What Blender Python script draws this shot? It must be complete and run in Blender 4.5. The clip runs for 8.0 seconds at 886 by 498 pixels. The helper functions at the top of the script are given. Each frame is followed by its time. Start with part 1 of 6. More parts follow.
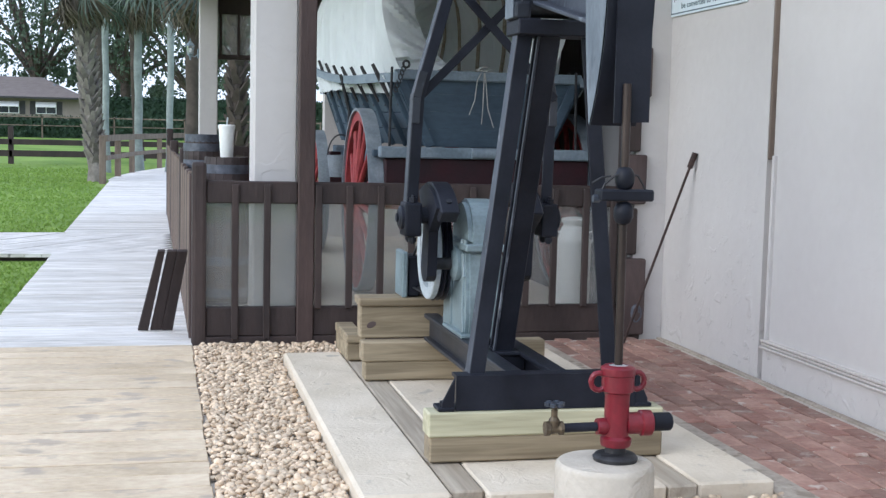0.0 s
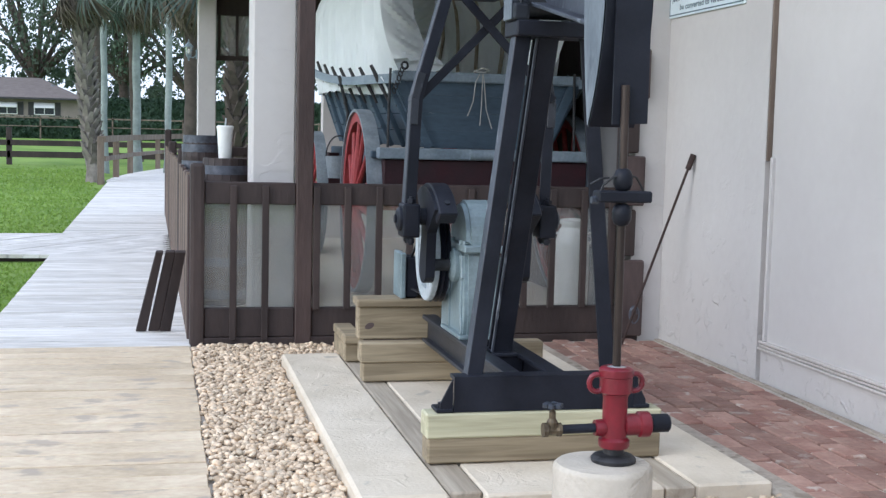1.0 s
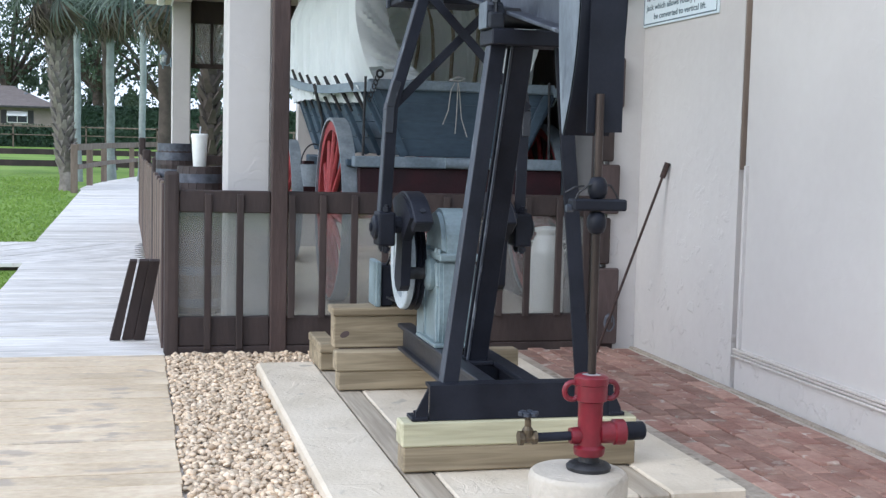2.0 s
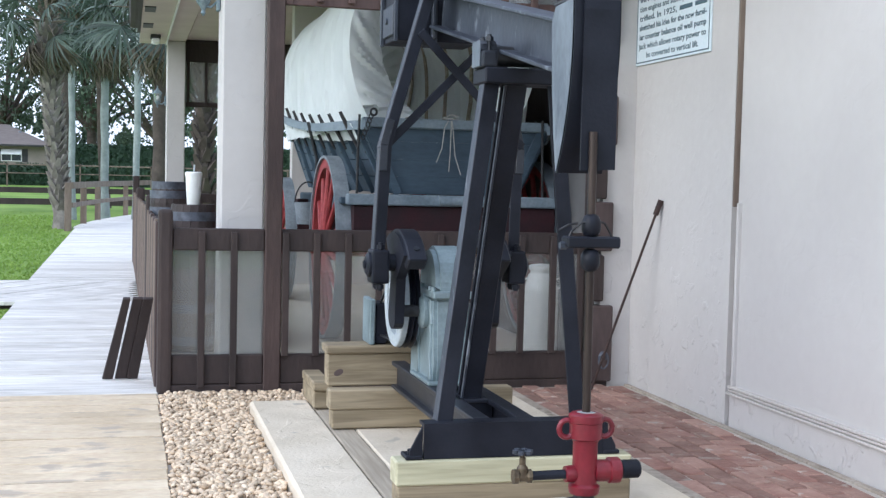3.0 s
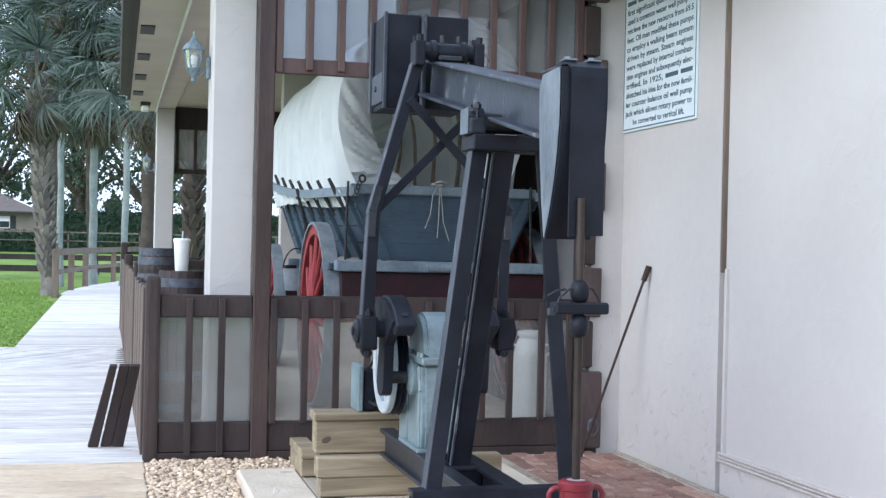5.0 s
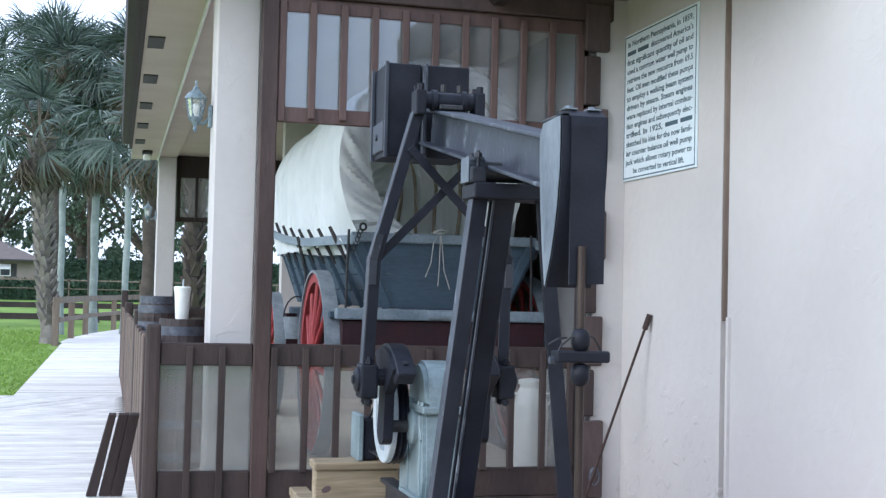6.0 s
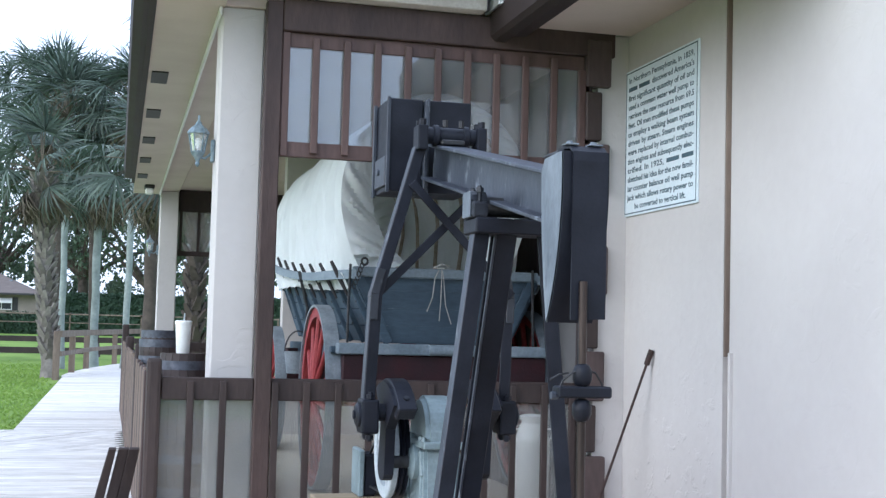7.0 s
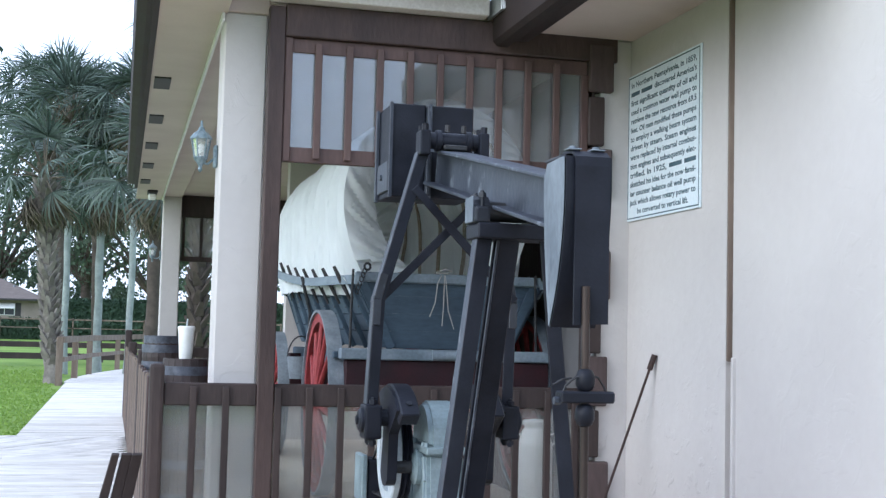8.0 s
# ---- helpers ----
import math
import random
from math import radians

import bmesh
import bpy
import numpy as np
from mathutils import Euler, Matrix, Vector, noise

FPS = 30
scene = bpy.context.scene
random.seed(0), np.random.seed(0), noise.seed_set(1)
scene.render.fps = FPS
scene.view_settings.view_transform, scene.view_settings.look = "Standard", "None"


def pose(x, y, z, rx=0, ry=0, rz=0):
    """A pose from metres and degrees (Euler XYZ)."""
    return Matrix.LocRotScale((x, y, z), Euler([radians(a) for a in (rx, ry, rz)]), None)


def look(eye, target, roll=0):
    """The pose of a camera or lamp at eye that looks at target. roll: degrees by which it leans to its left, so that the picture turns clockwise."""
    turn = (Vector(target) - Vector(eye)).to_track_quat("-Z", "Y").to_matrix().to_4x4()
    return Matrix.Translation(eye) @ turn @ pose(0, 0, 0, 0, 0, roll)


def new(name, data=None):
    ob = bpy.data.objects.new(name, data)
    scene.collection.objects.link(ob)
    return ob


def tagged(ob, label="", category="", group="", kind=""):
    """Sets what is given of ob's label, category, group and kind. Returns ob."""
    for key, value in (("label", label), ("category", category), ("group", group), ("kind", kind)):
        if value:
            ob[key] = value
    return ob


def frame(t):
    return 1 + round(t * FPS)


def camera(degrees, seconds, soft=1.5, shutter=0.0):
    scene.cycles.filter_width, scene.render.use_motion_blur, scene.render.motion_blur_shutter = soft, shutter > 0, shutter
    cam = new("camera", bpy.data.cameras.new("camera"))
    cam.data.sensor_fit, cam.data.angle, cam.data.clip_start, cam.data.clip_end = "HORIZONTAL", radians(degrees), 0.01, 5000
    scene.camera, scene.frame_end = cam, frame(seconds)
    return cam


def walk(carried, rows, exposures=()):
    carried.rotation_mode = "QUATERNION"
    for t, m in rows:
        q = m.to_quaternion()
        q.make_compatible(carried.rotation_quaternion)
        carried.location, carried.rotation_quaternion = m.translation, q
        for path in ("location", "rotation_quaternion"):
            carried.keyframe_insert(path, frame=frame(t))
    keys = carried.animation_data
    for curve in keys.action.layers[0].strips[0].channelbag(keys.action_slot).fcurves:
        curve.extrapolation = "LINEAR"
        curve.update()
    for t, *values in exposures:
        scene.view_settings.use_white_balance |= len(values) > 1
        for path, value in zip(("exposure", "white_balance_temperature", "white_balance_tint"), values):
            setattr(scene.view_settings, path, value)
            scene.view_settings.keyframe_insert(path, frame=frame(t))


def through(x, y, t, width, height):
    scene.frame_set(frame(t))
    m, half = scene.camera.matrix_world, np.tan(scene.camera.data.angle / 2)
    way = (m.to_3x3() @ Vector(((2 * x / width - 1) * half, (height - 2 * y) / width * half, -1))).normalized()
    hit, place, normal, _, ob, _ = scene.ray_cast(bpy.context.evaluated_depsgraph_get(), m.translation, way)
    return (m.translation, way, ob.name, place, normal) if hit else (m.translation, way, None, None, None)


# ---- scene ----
cam = camera(39.02, 8.0, soft=1.35)
EYE = (0.0, 0.0, 1.2)
PATH = [
    (0.0, 84.646, -1.324, -12.637), (0.5, 84.669, -1.402, -12.717), (1.0, 84.704, -1.392, -12.711),
    (1.2, 84.745, -1.400, -13.030), (1.5, 84.829, -1.408, -13.421), (1.7, 84.850, -1.405, -13.660),
    (2.8, 86.566, -1.360, -14.046), (3.0, 86.841, -1.357, -14.129), (3.5, 87.507, -1.292, -14.307),
    (4.0, 88.183, -1.286, -14.391), (4.5, 88.940, -1.269, -14.539), (4.7, 89.238, -1.275, -14.622),
    (5.8, 91.803, -1.325, -14.600), (6.0, 92.090, -1.330, -14.630), (6.5, 93.018, -1.378, -14.610),
    (7.0, 93.682, -1.467, -14.567), (7.5, 93.876, -1.358, -14.506), (8.0, 93.913, -1.402, -14.440)]
walk(cam, [(t, pose(*EYE, rx, ry, rz)) for t, rx, ry, rz in PATH],
     exposures=[(0.0, 0.42, 5430, 9), (1.7, 0.44, 5430, 9), (3.2, 0.58, 5380, 9.2), (6.0, 0.66, 5270, 9.5), (8.0, 0.65, 5270, 9.5)])

# ---- light: bright overcast, the open sky behind and to the west ----
world = bpy.data.worlds.new("overcast_sky")
scene.world = world
world.use_nodes = True
wn, wl = world.node_tree.nodes, world.node_tree.links
sky = wn.new("ShaderNodeTexSky")
sky.sky_type, sky.sun_disc = "NISHITA", False
sky.sun_elevation, sky.sun_rotation = radians(29), radians(-113)
sky.air_density, sky.dust_density = 1.2, 4.0
soft_sky = wn.new("ShaderNodeMixRGB")
soft_sky.inputs[0].default_value = 0.62
soft_sky.inputs[2].default_value = (13.0, 13.3, 14.2, 1)
wl.new(sky.outputs[0], soft_sky.inputs[1])
wl.new(soft_sky.outputs[0], wn["Background"].inputs[0])
wn["Background"].inputs[1].default_value = 0.112
sun = new("sun", bpy.data.lights.new("sun", "SUN"))
sun.data.energy, sun.data.angle, sun.data.color = 0.95, radians(50), (1.0, 0.95, 0.87)
sun.matrix_world = look((-10.0, -4.2, 6.1), (0, 0, 0))


# ---- materials ----
def surface(name, c1, c2, scale=8.0, rough=0.6, bump=0.3, metal=0.0, stretch=(1, 1, 1), spots=None, spot_at=0.62,
            grain=60.0, vary=0.0, spec=0.4, island=0.0, speck=0.30, through=0.0, trowel=0.0, wave=0.0, low=False):
    """Two colours mixed by broad noise, fine grain over it, optional stains, bump from the grain."""
    m = bpy.data.materials.new(name)
    m.use_nodes = True
    n, l = m.node_tree.nodes, m.node_tree.links
    b = n["Principled BSDF"]
    b.inputs["Metallic"].default_value = metal
    b.inputs["Specular IOR Level"].default_value = spec
    co = n.new("ShaderNodeTexCoord")
    mp = n.new("ShaderNodeMapping")
    mp.inputs["Scale"].default_value = stretch
    l.new(co.outputs["Object"], mp.inputs[0])
    src = mp.outputs[0]
    if vary or island:
        where = n.new("ShaderNodeObjectInfo" if vary else "ShaderNodeNewGeometry")
        rnd = where.outputs["Random" if vary else "Random Per Island"]
        off = n.new("ShaderNodeVectorMath")
        off.operation = "MULTIPLY_ADD"
        l.new(rnd, off.inputs[0])
        off.inputs[1].default_value = (37.0, 19.0, 53.0)
        l.new(src, off.inputs[2])
        src = off.outputs[0]
    big = n.new("ShaderNodeTexNoise")
    big.inputs["Scale"].default_value, big.inputs["Detail"].default_value = scale, 5
    l.new(src, big.inputs["Vector"])
    fine = n.new("ShaderNodeTexNoise")
    fine.inputs["Scale"].default_value, fine.inputs["Detail"].default_value = grain, 6
    l.new(src, fine.inputs["Vector"])
    ramp = n.new("ShaderNodeValToRGB")
    ramp.color_ramp.elements[0].position, ramp.color_ramp.elements[1].position = 0.32, 0.68
    ramp.color_ramp.elements[0].color, ramp.color_ramp.elements[1].color = (*c1, 1), (*c2, 1)
    l.new(big.outputs["Fac"], ramp.inputs[0])
    col = ramp.outputs[0]
    gm = n.new("ShaderNodeMixRGB")
    gm.blend_type = "OVERLAY"
    gm.inputs[0].default_value = speck
    l.new(col, gm.inputs[1])
    l.new(fine.outputs["Fac"], gm.inputs[2])
    col = gm.outputs[0]
    if wave:
        # growth rings drawn out along the board
        wv = n.new("ShaderNodeTexNoise")
        wv.inputs["Scale"].default_value, wv.inputs["Detail"].default_value, wv.inputs["Distortion"].default_value = scale * 4.5, 4, 0.8
        l.new(src, wv.inputs["Vector"])
        wr = n.new("ShaderNodeValToRGB")
        wr.color_ramp.elements[0].position, wr.color_ramp.elements[1].position = 0.40, 0.60
        wr.color_ramp.elements[0].color, wr.color_ramp.elements[1].color = (0.45, 0.42, 0.38, 1), (1, 1, 1, 1)
        l.new(wv.outputs["Fac"], wr.inputs[0])
        wm = n.new("ShaderNodeMixRGB")
        wm.blend_type = "MULTIPLY"
        wm.inputs[0].default_value = wave
        l.new(col, wm.inputs[1])
        l.new(wr.outputs[0], wm.inputs[2])
        col = wm.outputs[0]
    if spots:
        sp = n.new("ShaderNodeTexNoise")
        sp.inputs["Scale"].default_value, sp.inputs["Detail"].default_value = scale * 2.3, 7
        l.new(src, sp.inputs["Vector"])
        sr = n.new("ShaderNodeValToRGB")
        sr.color_ramp.elements[0].position, sr.color_ramp.elements[1].position = spot_at, spot_at + 0.08
        l.new(sp.outputs["Fac"], sr.inputs[0])
        sm = n.new("ShaderNodeMixRGB")
        sm.inputs[2].default_value = (*spots, 1)
        l.new(sr.outputs[0], sm.inputs[0])
        l.new(col, sm.inputs[1])
        col = sm.outputs[0]
    if vary or island:
        hs = n.new("ShaderNodeHueSaturation")
        mr = n.new("ShaderNodeMapRange")
        k = vary or island
        mr.inputs["To Min"].default_value, mr.inputs["To Max"].default_value = 1 - k, 1 + k
        l.new(rnd, mr.inputs[0])
        l.new(mr.outputs[0], hs.inputs["Value"])
        l.new(col, hs.inputs["Color"])
        col = hs.outputs[0]
    l.new(col, b.inputs["Base Color"])
    rr = n.new("ShaderNodeMapRange")
    rr.inputs["To Min"].default_value, rr.inputs["To Max"].default_value = max(rough - 0.12, 0.03), min(rough + 0.12, 1)
    l.new(big.outputs["Fac"], rr.inputs[0])
    l.new(rr.outputs[0], b.inputs["Roughness"])
    if bump:
        bp = n.new("ShaderNodeBump")
        bp.inputs["Strength"].default_value, bp.inputs["Distance"].default_value = bump, 0.01
        l.new(fine.outputs["Fac"], bp.inputs["Height"])
        last = bp
        if trowel:
            # sparse raised edges left by the trowel
            tn = n.new("ShaderNodeTexNoise")
            tn.inputs["Scale"].default_value, tn.inputs["Detail"].default_value, tn.inputs["Distortion"].default_value = (11.0, 6, 0.6) if low else (4.5, 9, 0.9)
            l.new(src, tn.inputs["Vector"])
            tr = n.new("ShaderNodeValToRGB")
            tr.color_ramp.elements[0].position, tr.color_ramp.elements[1].position = (0.575, 0.66) if low else (0.56, 0.60)
            l.new(tn.outputs["Fac"], tr.inputs[0])
            tb = n.new("ShaderNodeBump")
            tb.inputs["Strength"].default_value, tb.inputs["Distance"].default_value = trowel, 0.006
            if low:
                xyz, lift, mul = n.new("ShaderNodeSeparateXYZ"), n.new("ShaderNodeMapRange"), n.new("ShaderNodeMath")
                l.new(co.outputs["Object"], xyz.inputs[0])
                lift.inputs["From Min"].default_value, lift.inputs["From Max"].default_value = 1.1, 0.25
                lift.inputs["To Min"].default_value, lift.inputs["To Max"].default_value = 0.2, 1.0
                l.new(xyz.outputs[2], lift.inputs[0])
                mul.operation = "MULTIPLY"
                l.new(tr.outputs[0], mul.inputs[0])
                l.new(lift.outputs[0], mul.inputs[1])
                l.new(mul.outputs[0], tb.inputs["Height"])
            else:
                l.new(tr.outputs[0], tb.inputs["Height"])
            l.new(bp.outputs[0], tb.inputs["Normal"])
            last = tb
        l.new(last.outputs[0], b.inputs["Normal"])
    if through:
        tl, mx = n.new("ShaderNodeBsdfTranslucent"), n.new("ShaderNodeMixShader")
        mx.inputs[0].default_value = through
        l.new(col, tl.inputs[0])
        l.new(b.outputs[0], mx.inputs[1])
        l.new(tl.outputs[0], mx.inputs[2])
        l.new(mx.outputs[0], n["Material Output"].inputs[0])
    return m


def glass(name, tint, rough=0.03, haze=0.0, ior=1.5):
    """A clear pane: Fresnel gloss over see-through, with some pale haze for dust and for a painted sky veil."""
    m = bpy.data.materials.new(name)
    m.use_nodes = True
    n, l = m.node_tree.nodes, m.node_tree.links
    n.remove(n["Principled BSDF"])
    mix, tr, gl = n.new("ShaderNodeMixShader"), n.new("ShaderNodeBsdfTransparent"), n.new("ShaderNodeBsdfGlossy")
    fr = n.new("ShaderNodeFresnel")
    fr.inputs[0].default_value = ior
    tr.inputs[0].default_value = (*tint, 1)
    gl.inputs["Roughness"].default_value = rough
    gl.inputs["Color"].default_value = (0.95, 0.95, 0.95, 1)
    l.new(fr.outputs[0], mix.inputs[0])
    l.new(tr.outputs[0], mix.inputs[1])
    l.new(gl.outputs[0], mix.inputs[2])
    last = mix
    if haze:
        df, mh, dust_veil = n.new("ShaderNodeBsdfDiffuse"), n.new("ShaderNodeMixShader"), n.new("ShaderNodeTexNoise")
        dust_veil.inputs["Scale"].default_value, dust_veil.inputs["Detail"].default_value = 2.5, 5
        mr = n.new("ShaderNodeMapRange")
        mr.inputs["From Min"].default_value, mr.inputs["From Max"].default_value = 0.3, 0.7
        mr.inputs["To Min"].default_value, mr.inputs["To Max"].default_value = haze * 0.6, haze * 1.4
        l.new(dust_veil.outputs["Fac"], mr.inputs[0])
        l.new(mr.outputs[0], mh.inputs[0])
        df.inputs[0].default_value = (0.78, 0.77, 0.73, 1)
        l.new(mix.outputs[0], mh.inputs[1])
        l.new(df.outputs[0], mh.inputs[2])
        last = mh
    l.new(last.outputs[0], n["Material Output"].inputs[0])
    return m


STUCCO = surface("painted_stucco", (0.50, 0.475, 0.455), (0.56, 0.535, 0.512), 0.9, 0.85, 0.22, grain=16, spec=0.2, speck=0.05, trowel=0.30)
STUCCO_LOW = surface("rough_footed_stucco", (0.50, 0.475, 0.455), (0.56, 0.535, 0.512), 0.9, 0.85, 0.25, grain=16, spec=0.2, speck=0.05, trowel=0.75, low=True)
STUCCO_FLAT = surface("smooth_painted_stucco", (0.50, 0.475, 0.455), (0.56, 0.535, 0.512), 0.7, 0.85, 0.15, grain=16, spec=0.2, speck=0.04, trowel=0.16)
SOFFIT = surface("soffit_paint", (0.50, 0.425, 0.375), (0.57, 0.495, 0.44), 2, 0.85, 0.1, spec=0.2, speck=0.06)
BROWN = surface("brown_stained_wood", (0.026, 0.0178, 0.0163), (0.051, 0.0355, 0.0315), 5, 0.62, 0.4, stretch=(1, 1, 0.25), grain=45)
BROWN_DULL = surface("dull_brown_boards", (0.055, 0.038, 0.036), (0.095, 0.069, 0.064), 4, 0.7, 0.4, stretch=(1, 1, 0.3), grain=40)
BROWN_RED = surface("reddish_stained_wood", (0.070, 0.042, 0.037), (0.110, 0.070, 0.061), 5, 0.6, 0.35, stretch=(1, 1, 0.2), grain=45)
BROWN_WARM = surface("warm_brown_stained_wood", (0.038, 0.024, 0.021), (0.072, 0.047, 0.041), 5, 0.62, 0.4, stretch=(1, 1, 0.25), grain=45)
FADED = surface("faded_brown_wood", (0.12, 0.088, 0.068), (0.21, 0.165, 0.13), 6, 0.8, 0.5, stretch=(1, 1, 0.2), grain=40)
DECK_NEW = surface("tan_deck_boards", (0.52, 0.41, 0.275), (0.68, 0.56, 0.405), 3.5, 0.75, 0.4, wave=0.10, stretch=(0.7, 1, 1),
                   spots=(0.42, 0.345, 0.265), spot_at=0.59, grain=38, vary=0.07)
DECK_OLD = surface("weathered_deck_boards", (0.60, 0.57, 0.53), (0.78, 0.75, 0.72), 4, 0.8, 0.4, wave=0.34, stretch=(0.15, 1, 1),
                   spots=(0.34, 0.32, 0.30), spot_at=0.66, grain=38, vary=0.09)
TIMBER = surface("yellow_pine_timber", (0.235, 0.19, 0.122), (0.375, 0.31, 0.205), 7, 0.75, 0.3, wave=0.55, stretch=(0.06, 1, 1),
                 spots=(0.17, 0.115, 0.07), spot_at=0.66, grain=45)
TIMBER_GREEN = surface("treated_green_timber", (0.42, 0.40, 0.26), (0.55, 0.52, 0.36), 7, 0.75, 0.3, wave=0.30, stretch=(0.06, 1, 1),
                       spots=(0.35, 0.33, 0.18), spot_at=0.72, grain=45)
TIMBER_OLD = surface("greyed_timber", (0.32, 0.27, 0.205), (0.47, 0.41, 0.325), 7, 0.8, 0.4, wave=0.35, stretch=(1, 0.06, 1), grain=45)
CONCRETE = surface("pale_concrete", (0.55, 0.475, 0.365), (0.66, 0.58, 0.465), 4, 0.85, 0.35, spots=(0.43, 0.385, 0.315), spot_at=0.64, speck=0.10, trowel=0.4)
CEMENT = surface("cream_cement", (0.44, 0.39, 0.315), (0.53, 0.48, 0.405), 6, 0.85, 0.4, speck=0.12, trowel=0.5)
BLACK = surface("black_enamel_paint", (0.0088, 0.0097, 0.0147), (0.0178, 0.0196, 0.028), 6, 0.44, 0.12, grain=90, spec=0.18, speck=0.15)
BLACK_WORN = surface("dusty_black_paint", (0.012, 0.0135, 0.019), (0.028, 0.031, 0.040), 7, 0.38, 0.15, grain=70, spec=0.45,
                     spots=(0.075, 0.085, 0.10), spot_at=0.66)
# dusty steel, its tone also raised for faces turned to the western sky
DUSTY_LIT = surface("dusty_skylit_grey_steel", (0.020, 0.0235, 0.034), (0.055, 0.064, 0.083), 9, 0.46, 0.15, stretch=(1, 0.7, 0.5), grain=60, spec=0.45,
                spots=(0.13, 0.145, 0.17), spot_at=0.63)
# chalky steel, paler still: skylight on left faces is mixed into the colour
CHALKY_LIT = surface("chalky_skylit_grey_steel", (0.10, 0.118, 0.142), (0.185, 0.21, 0.238), 7, 0.6, 0.2, stretch=(1, 0.8, 0.45), grain=55, spec=0.3,
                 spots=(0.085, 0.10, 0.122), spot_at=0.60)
IRON = surface("dark_iron", (0.020, 0.020, 0.022), (0.045, 0.045, 0.048), 20, 0.5, 0.3, metal=0.3)
SHEAVE_GREY = surface("pale_grey_paint", (0.36, 0.40, 0.42), (0.47, 0.51, 0.535), 12, 0.5, 0.1)
GEARBOX = surface("grey_green_enamel", (0.135, 0.18, 0.195), (0.24, 0.30, 0.32), 7, 0.38, 0.12, spots=(0.16, 0.19, 0.20), spot_at=0.66, spec=0.6)
RED = surface("glossy_red_paint", (0.125, 0.007, 0.015), (0.185, 0.012, 0.022), 9, 0.35, 0.12, spec=0.5)
BRASS = surface("tarnished_brass", (0.07, 0.052, 0.034), (0.15, 0.118, 0.076), 40, 0.45, 0.3, metal=0.6)
ROD_STEEL = surface("rusty_polished_rod", (0.030, 0.022, 0.019), (0.060, 0.044, 0.037), 25, 0.45, 0.15, metal=0.5, stretch=(1, 1, 0.2))
RUST = surface("rusted_steel", (0.028, 0.018, 0.016), (0.06, 0.036, 0.03), 30, 0.8, 0.4)
CANVAS = surface("white_canvas", (0.73, 0.765, 0.77), (0.81, 0.845, 0.85), 3, 0.9, 0.15, spots=(0.70, 0.70, 0.67), spot_at=0.70, grain=150, spec=0.1, speck=0.05, through=0.2)
WAGON_BLUE = surface("faded_blue_paint", (0.038, 0.060, 0.086), (0.066, 0.10, 0.135), 5, 0.6, 0.3, stretch=(0.3, 1, 1),
                     spots=(0.11, 0.145, 0.17), spot_at=0.68, grain=50)
WAGON_RAIL = surface("pale_blue_grey_paint", (0.15, 0.19, 0.225), (0.24, 0.285, 0.325), 7, 0.6, 0.3, stretch=(1, 0.2, 1), grain=50)
WAGON_RED = surface("worn_red_paint", (0.20, 0.022, 0.026), (0.31, 0.048, 0.047), 9, 0.6, 0.3, spots=(0.20, 0.05, 0.045), spot_at=0.66)
WAGON_MAROON = surface("maroon_paint", (0.018, 0.005, 0.008), (0.036, 0.007, 0.011), 8, 0.6, 0.2)
TYRE_GREY = surface("grey_blue_tyre", (0.16, 0.185, 0.21), (0.24, 0.27, 0.295), 12, 0.6, 0.3)
BRICK = surface("worn_red_brick", (0.21, 0.108, 0.085), (0.36, 0.235, 0.185), 4.5, 0.85, 0.6, spots=(0.40, 0.335, 0.285), spot_at=0.60, grain=45, vary=0.28)
MORTAR = surface("sandy_mortar", (0.40, 0.36, 0.305), (0.54, 0.49, 0.43), 9, 0.9, 0.5)
DIRT = surface("trodden_sandy_dirt", (0.30, 0.255, 0.205), (0.43, 0.375, 0.31), 5, 0.95, 0.6, spots=(0.24, 0.195, 0.15), spot_at=0.60, grain=40)
PEBBLE = surface("river_pebbles", (0.47, 0.345, 0.222), (0.69, 0.57, 0.425), 9, 0.7, 0.2, grain=50, island=0.30)
LAWN = surface("lawn_soil", (0.13, 0.21, 0.045), (0.22, 0.31, 0.075), 0.6, 0.95, 0.6, grain=14, spec=0.1)
GRASS = surface("grass_blades", (0.17, 0.275, 0.05), (0.28, 0.39, 0.085), 0.35, 0.7, 0.0, island=0.10, spec=0.2, through=0.35)
PALM_LEAF = surface("palm_fronds", (0.046, 0.070, 0.054), (0.118, 0.150, 0.118), 0.7, 0.5, 0.0, island=0.48, spec=0.4, through=0.3)
DEAD_LEAF = surface("dead_fronds", (0.085, 0.070, 0.052), (0.155, 0.130, 0.095), 2, 0.8, 0.0, island=0.25)
PALM_BARK = surface("palm_bark", (0.13, 0.115, 0.10), (0.26, 0.235, 0.21), 3, 0.9, 0.8, grain=18, island=0.2)
SLIM_BARK = surface("smooth_grey_trunk", (0.20, 0.23, 0.22), (0.30, 0.335, 0.32), 3, 0.9, 0.4, grain=14)
TREE_LEAF = surface("oak_leaves", (0.050, 0.078, 0.048), (0.110, 0.145, 0.092), 0.3, 0.6, 0.0, island=0.35, spec=0.3, through=0.4)
HEDGE_LEAF = surface("hedge_leaves", (0.024, 0.045, 0.027), (0.045, 0.075, 0.042), 0.5, 0.7, 0.0, island=0.3, spec=0.2)
BARK = surface("dark_bark", (0.05, 0.04, 0.032), (0.10, 0.08, 0.065), 3, 0.9, 0.8, grain=14)
SHINGLE = surface("brown_shingles", (0.12, 0.10, 0.092), (0.19, 0.16, 0.145), 2, 0.9, 0.4, stretch=(1, 6, 6), grain=8)
HOUSE_WALL = surface("tan_house_wall", (0.22, 0.185, 0.16), (0.28, 0.235, 0.205), 1, 0.85, 0.2)
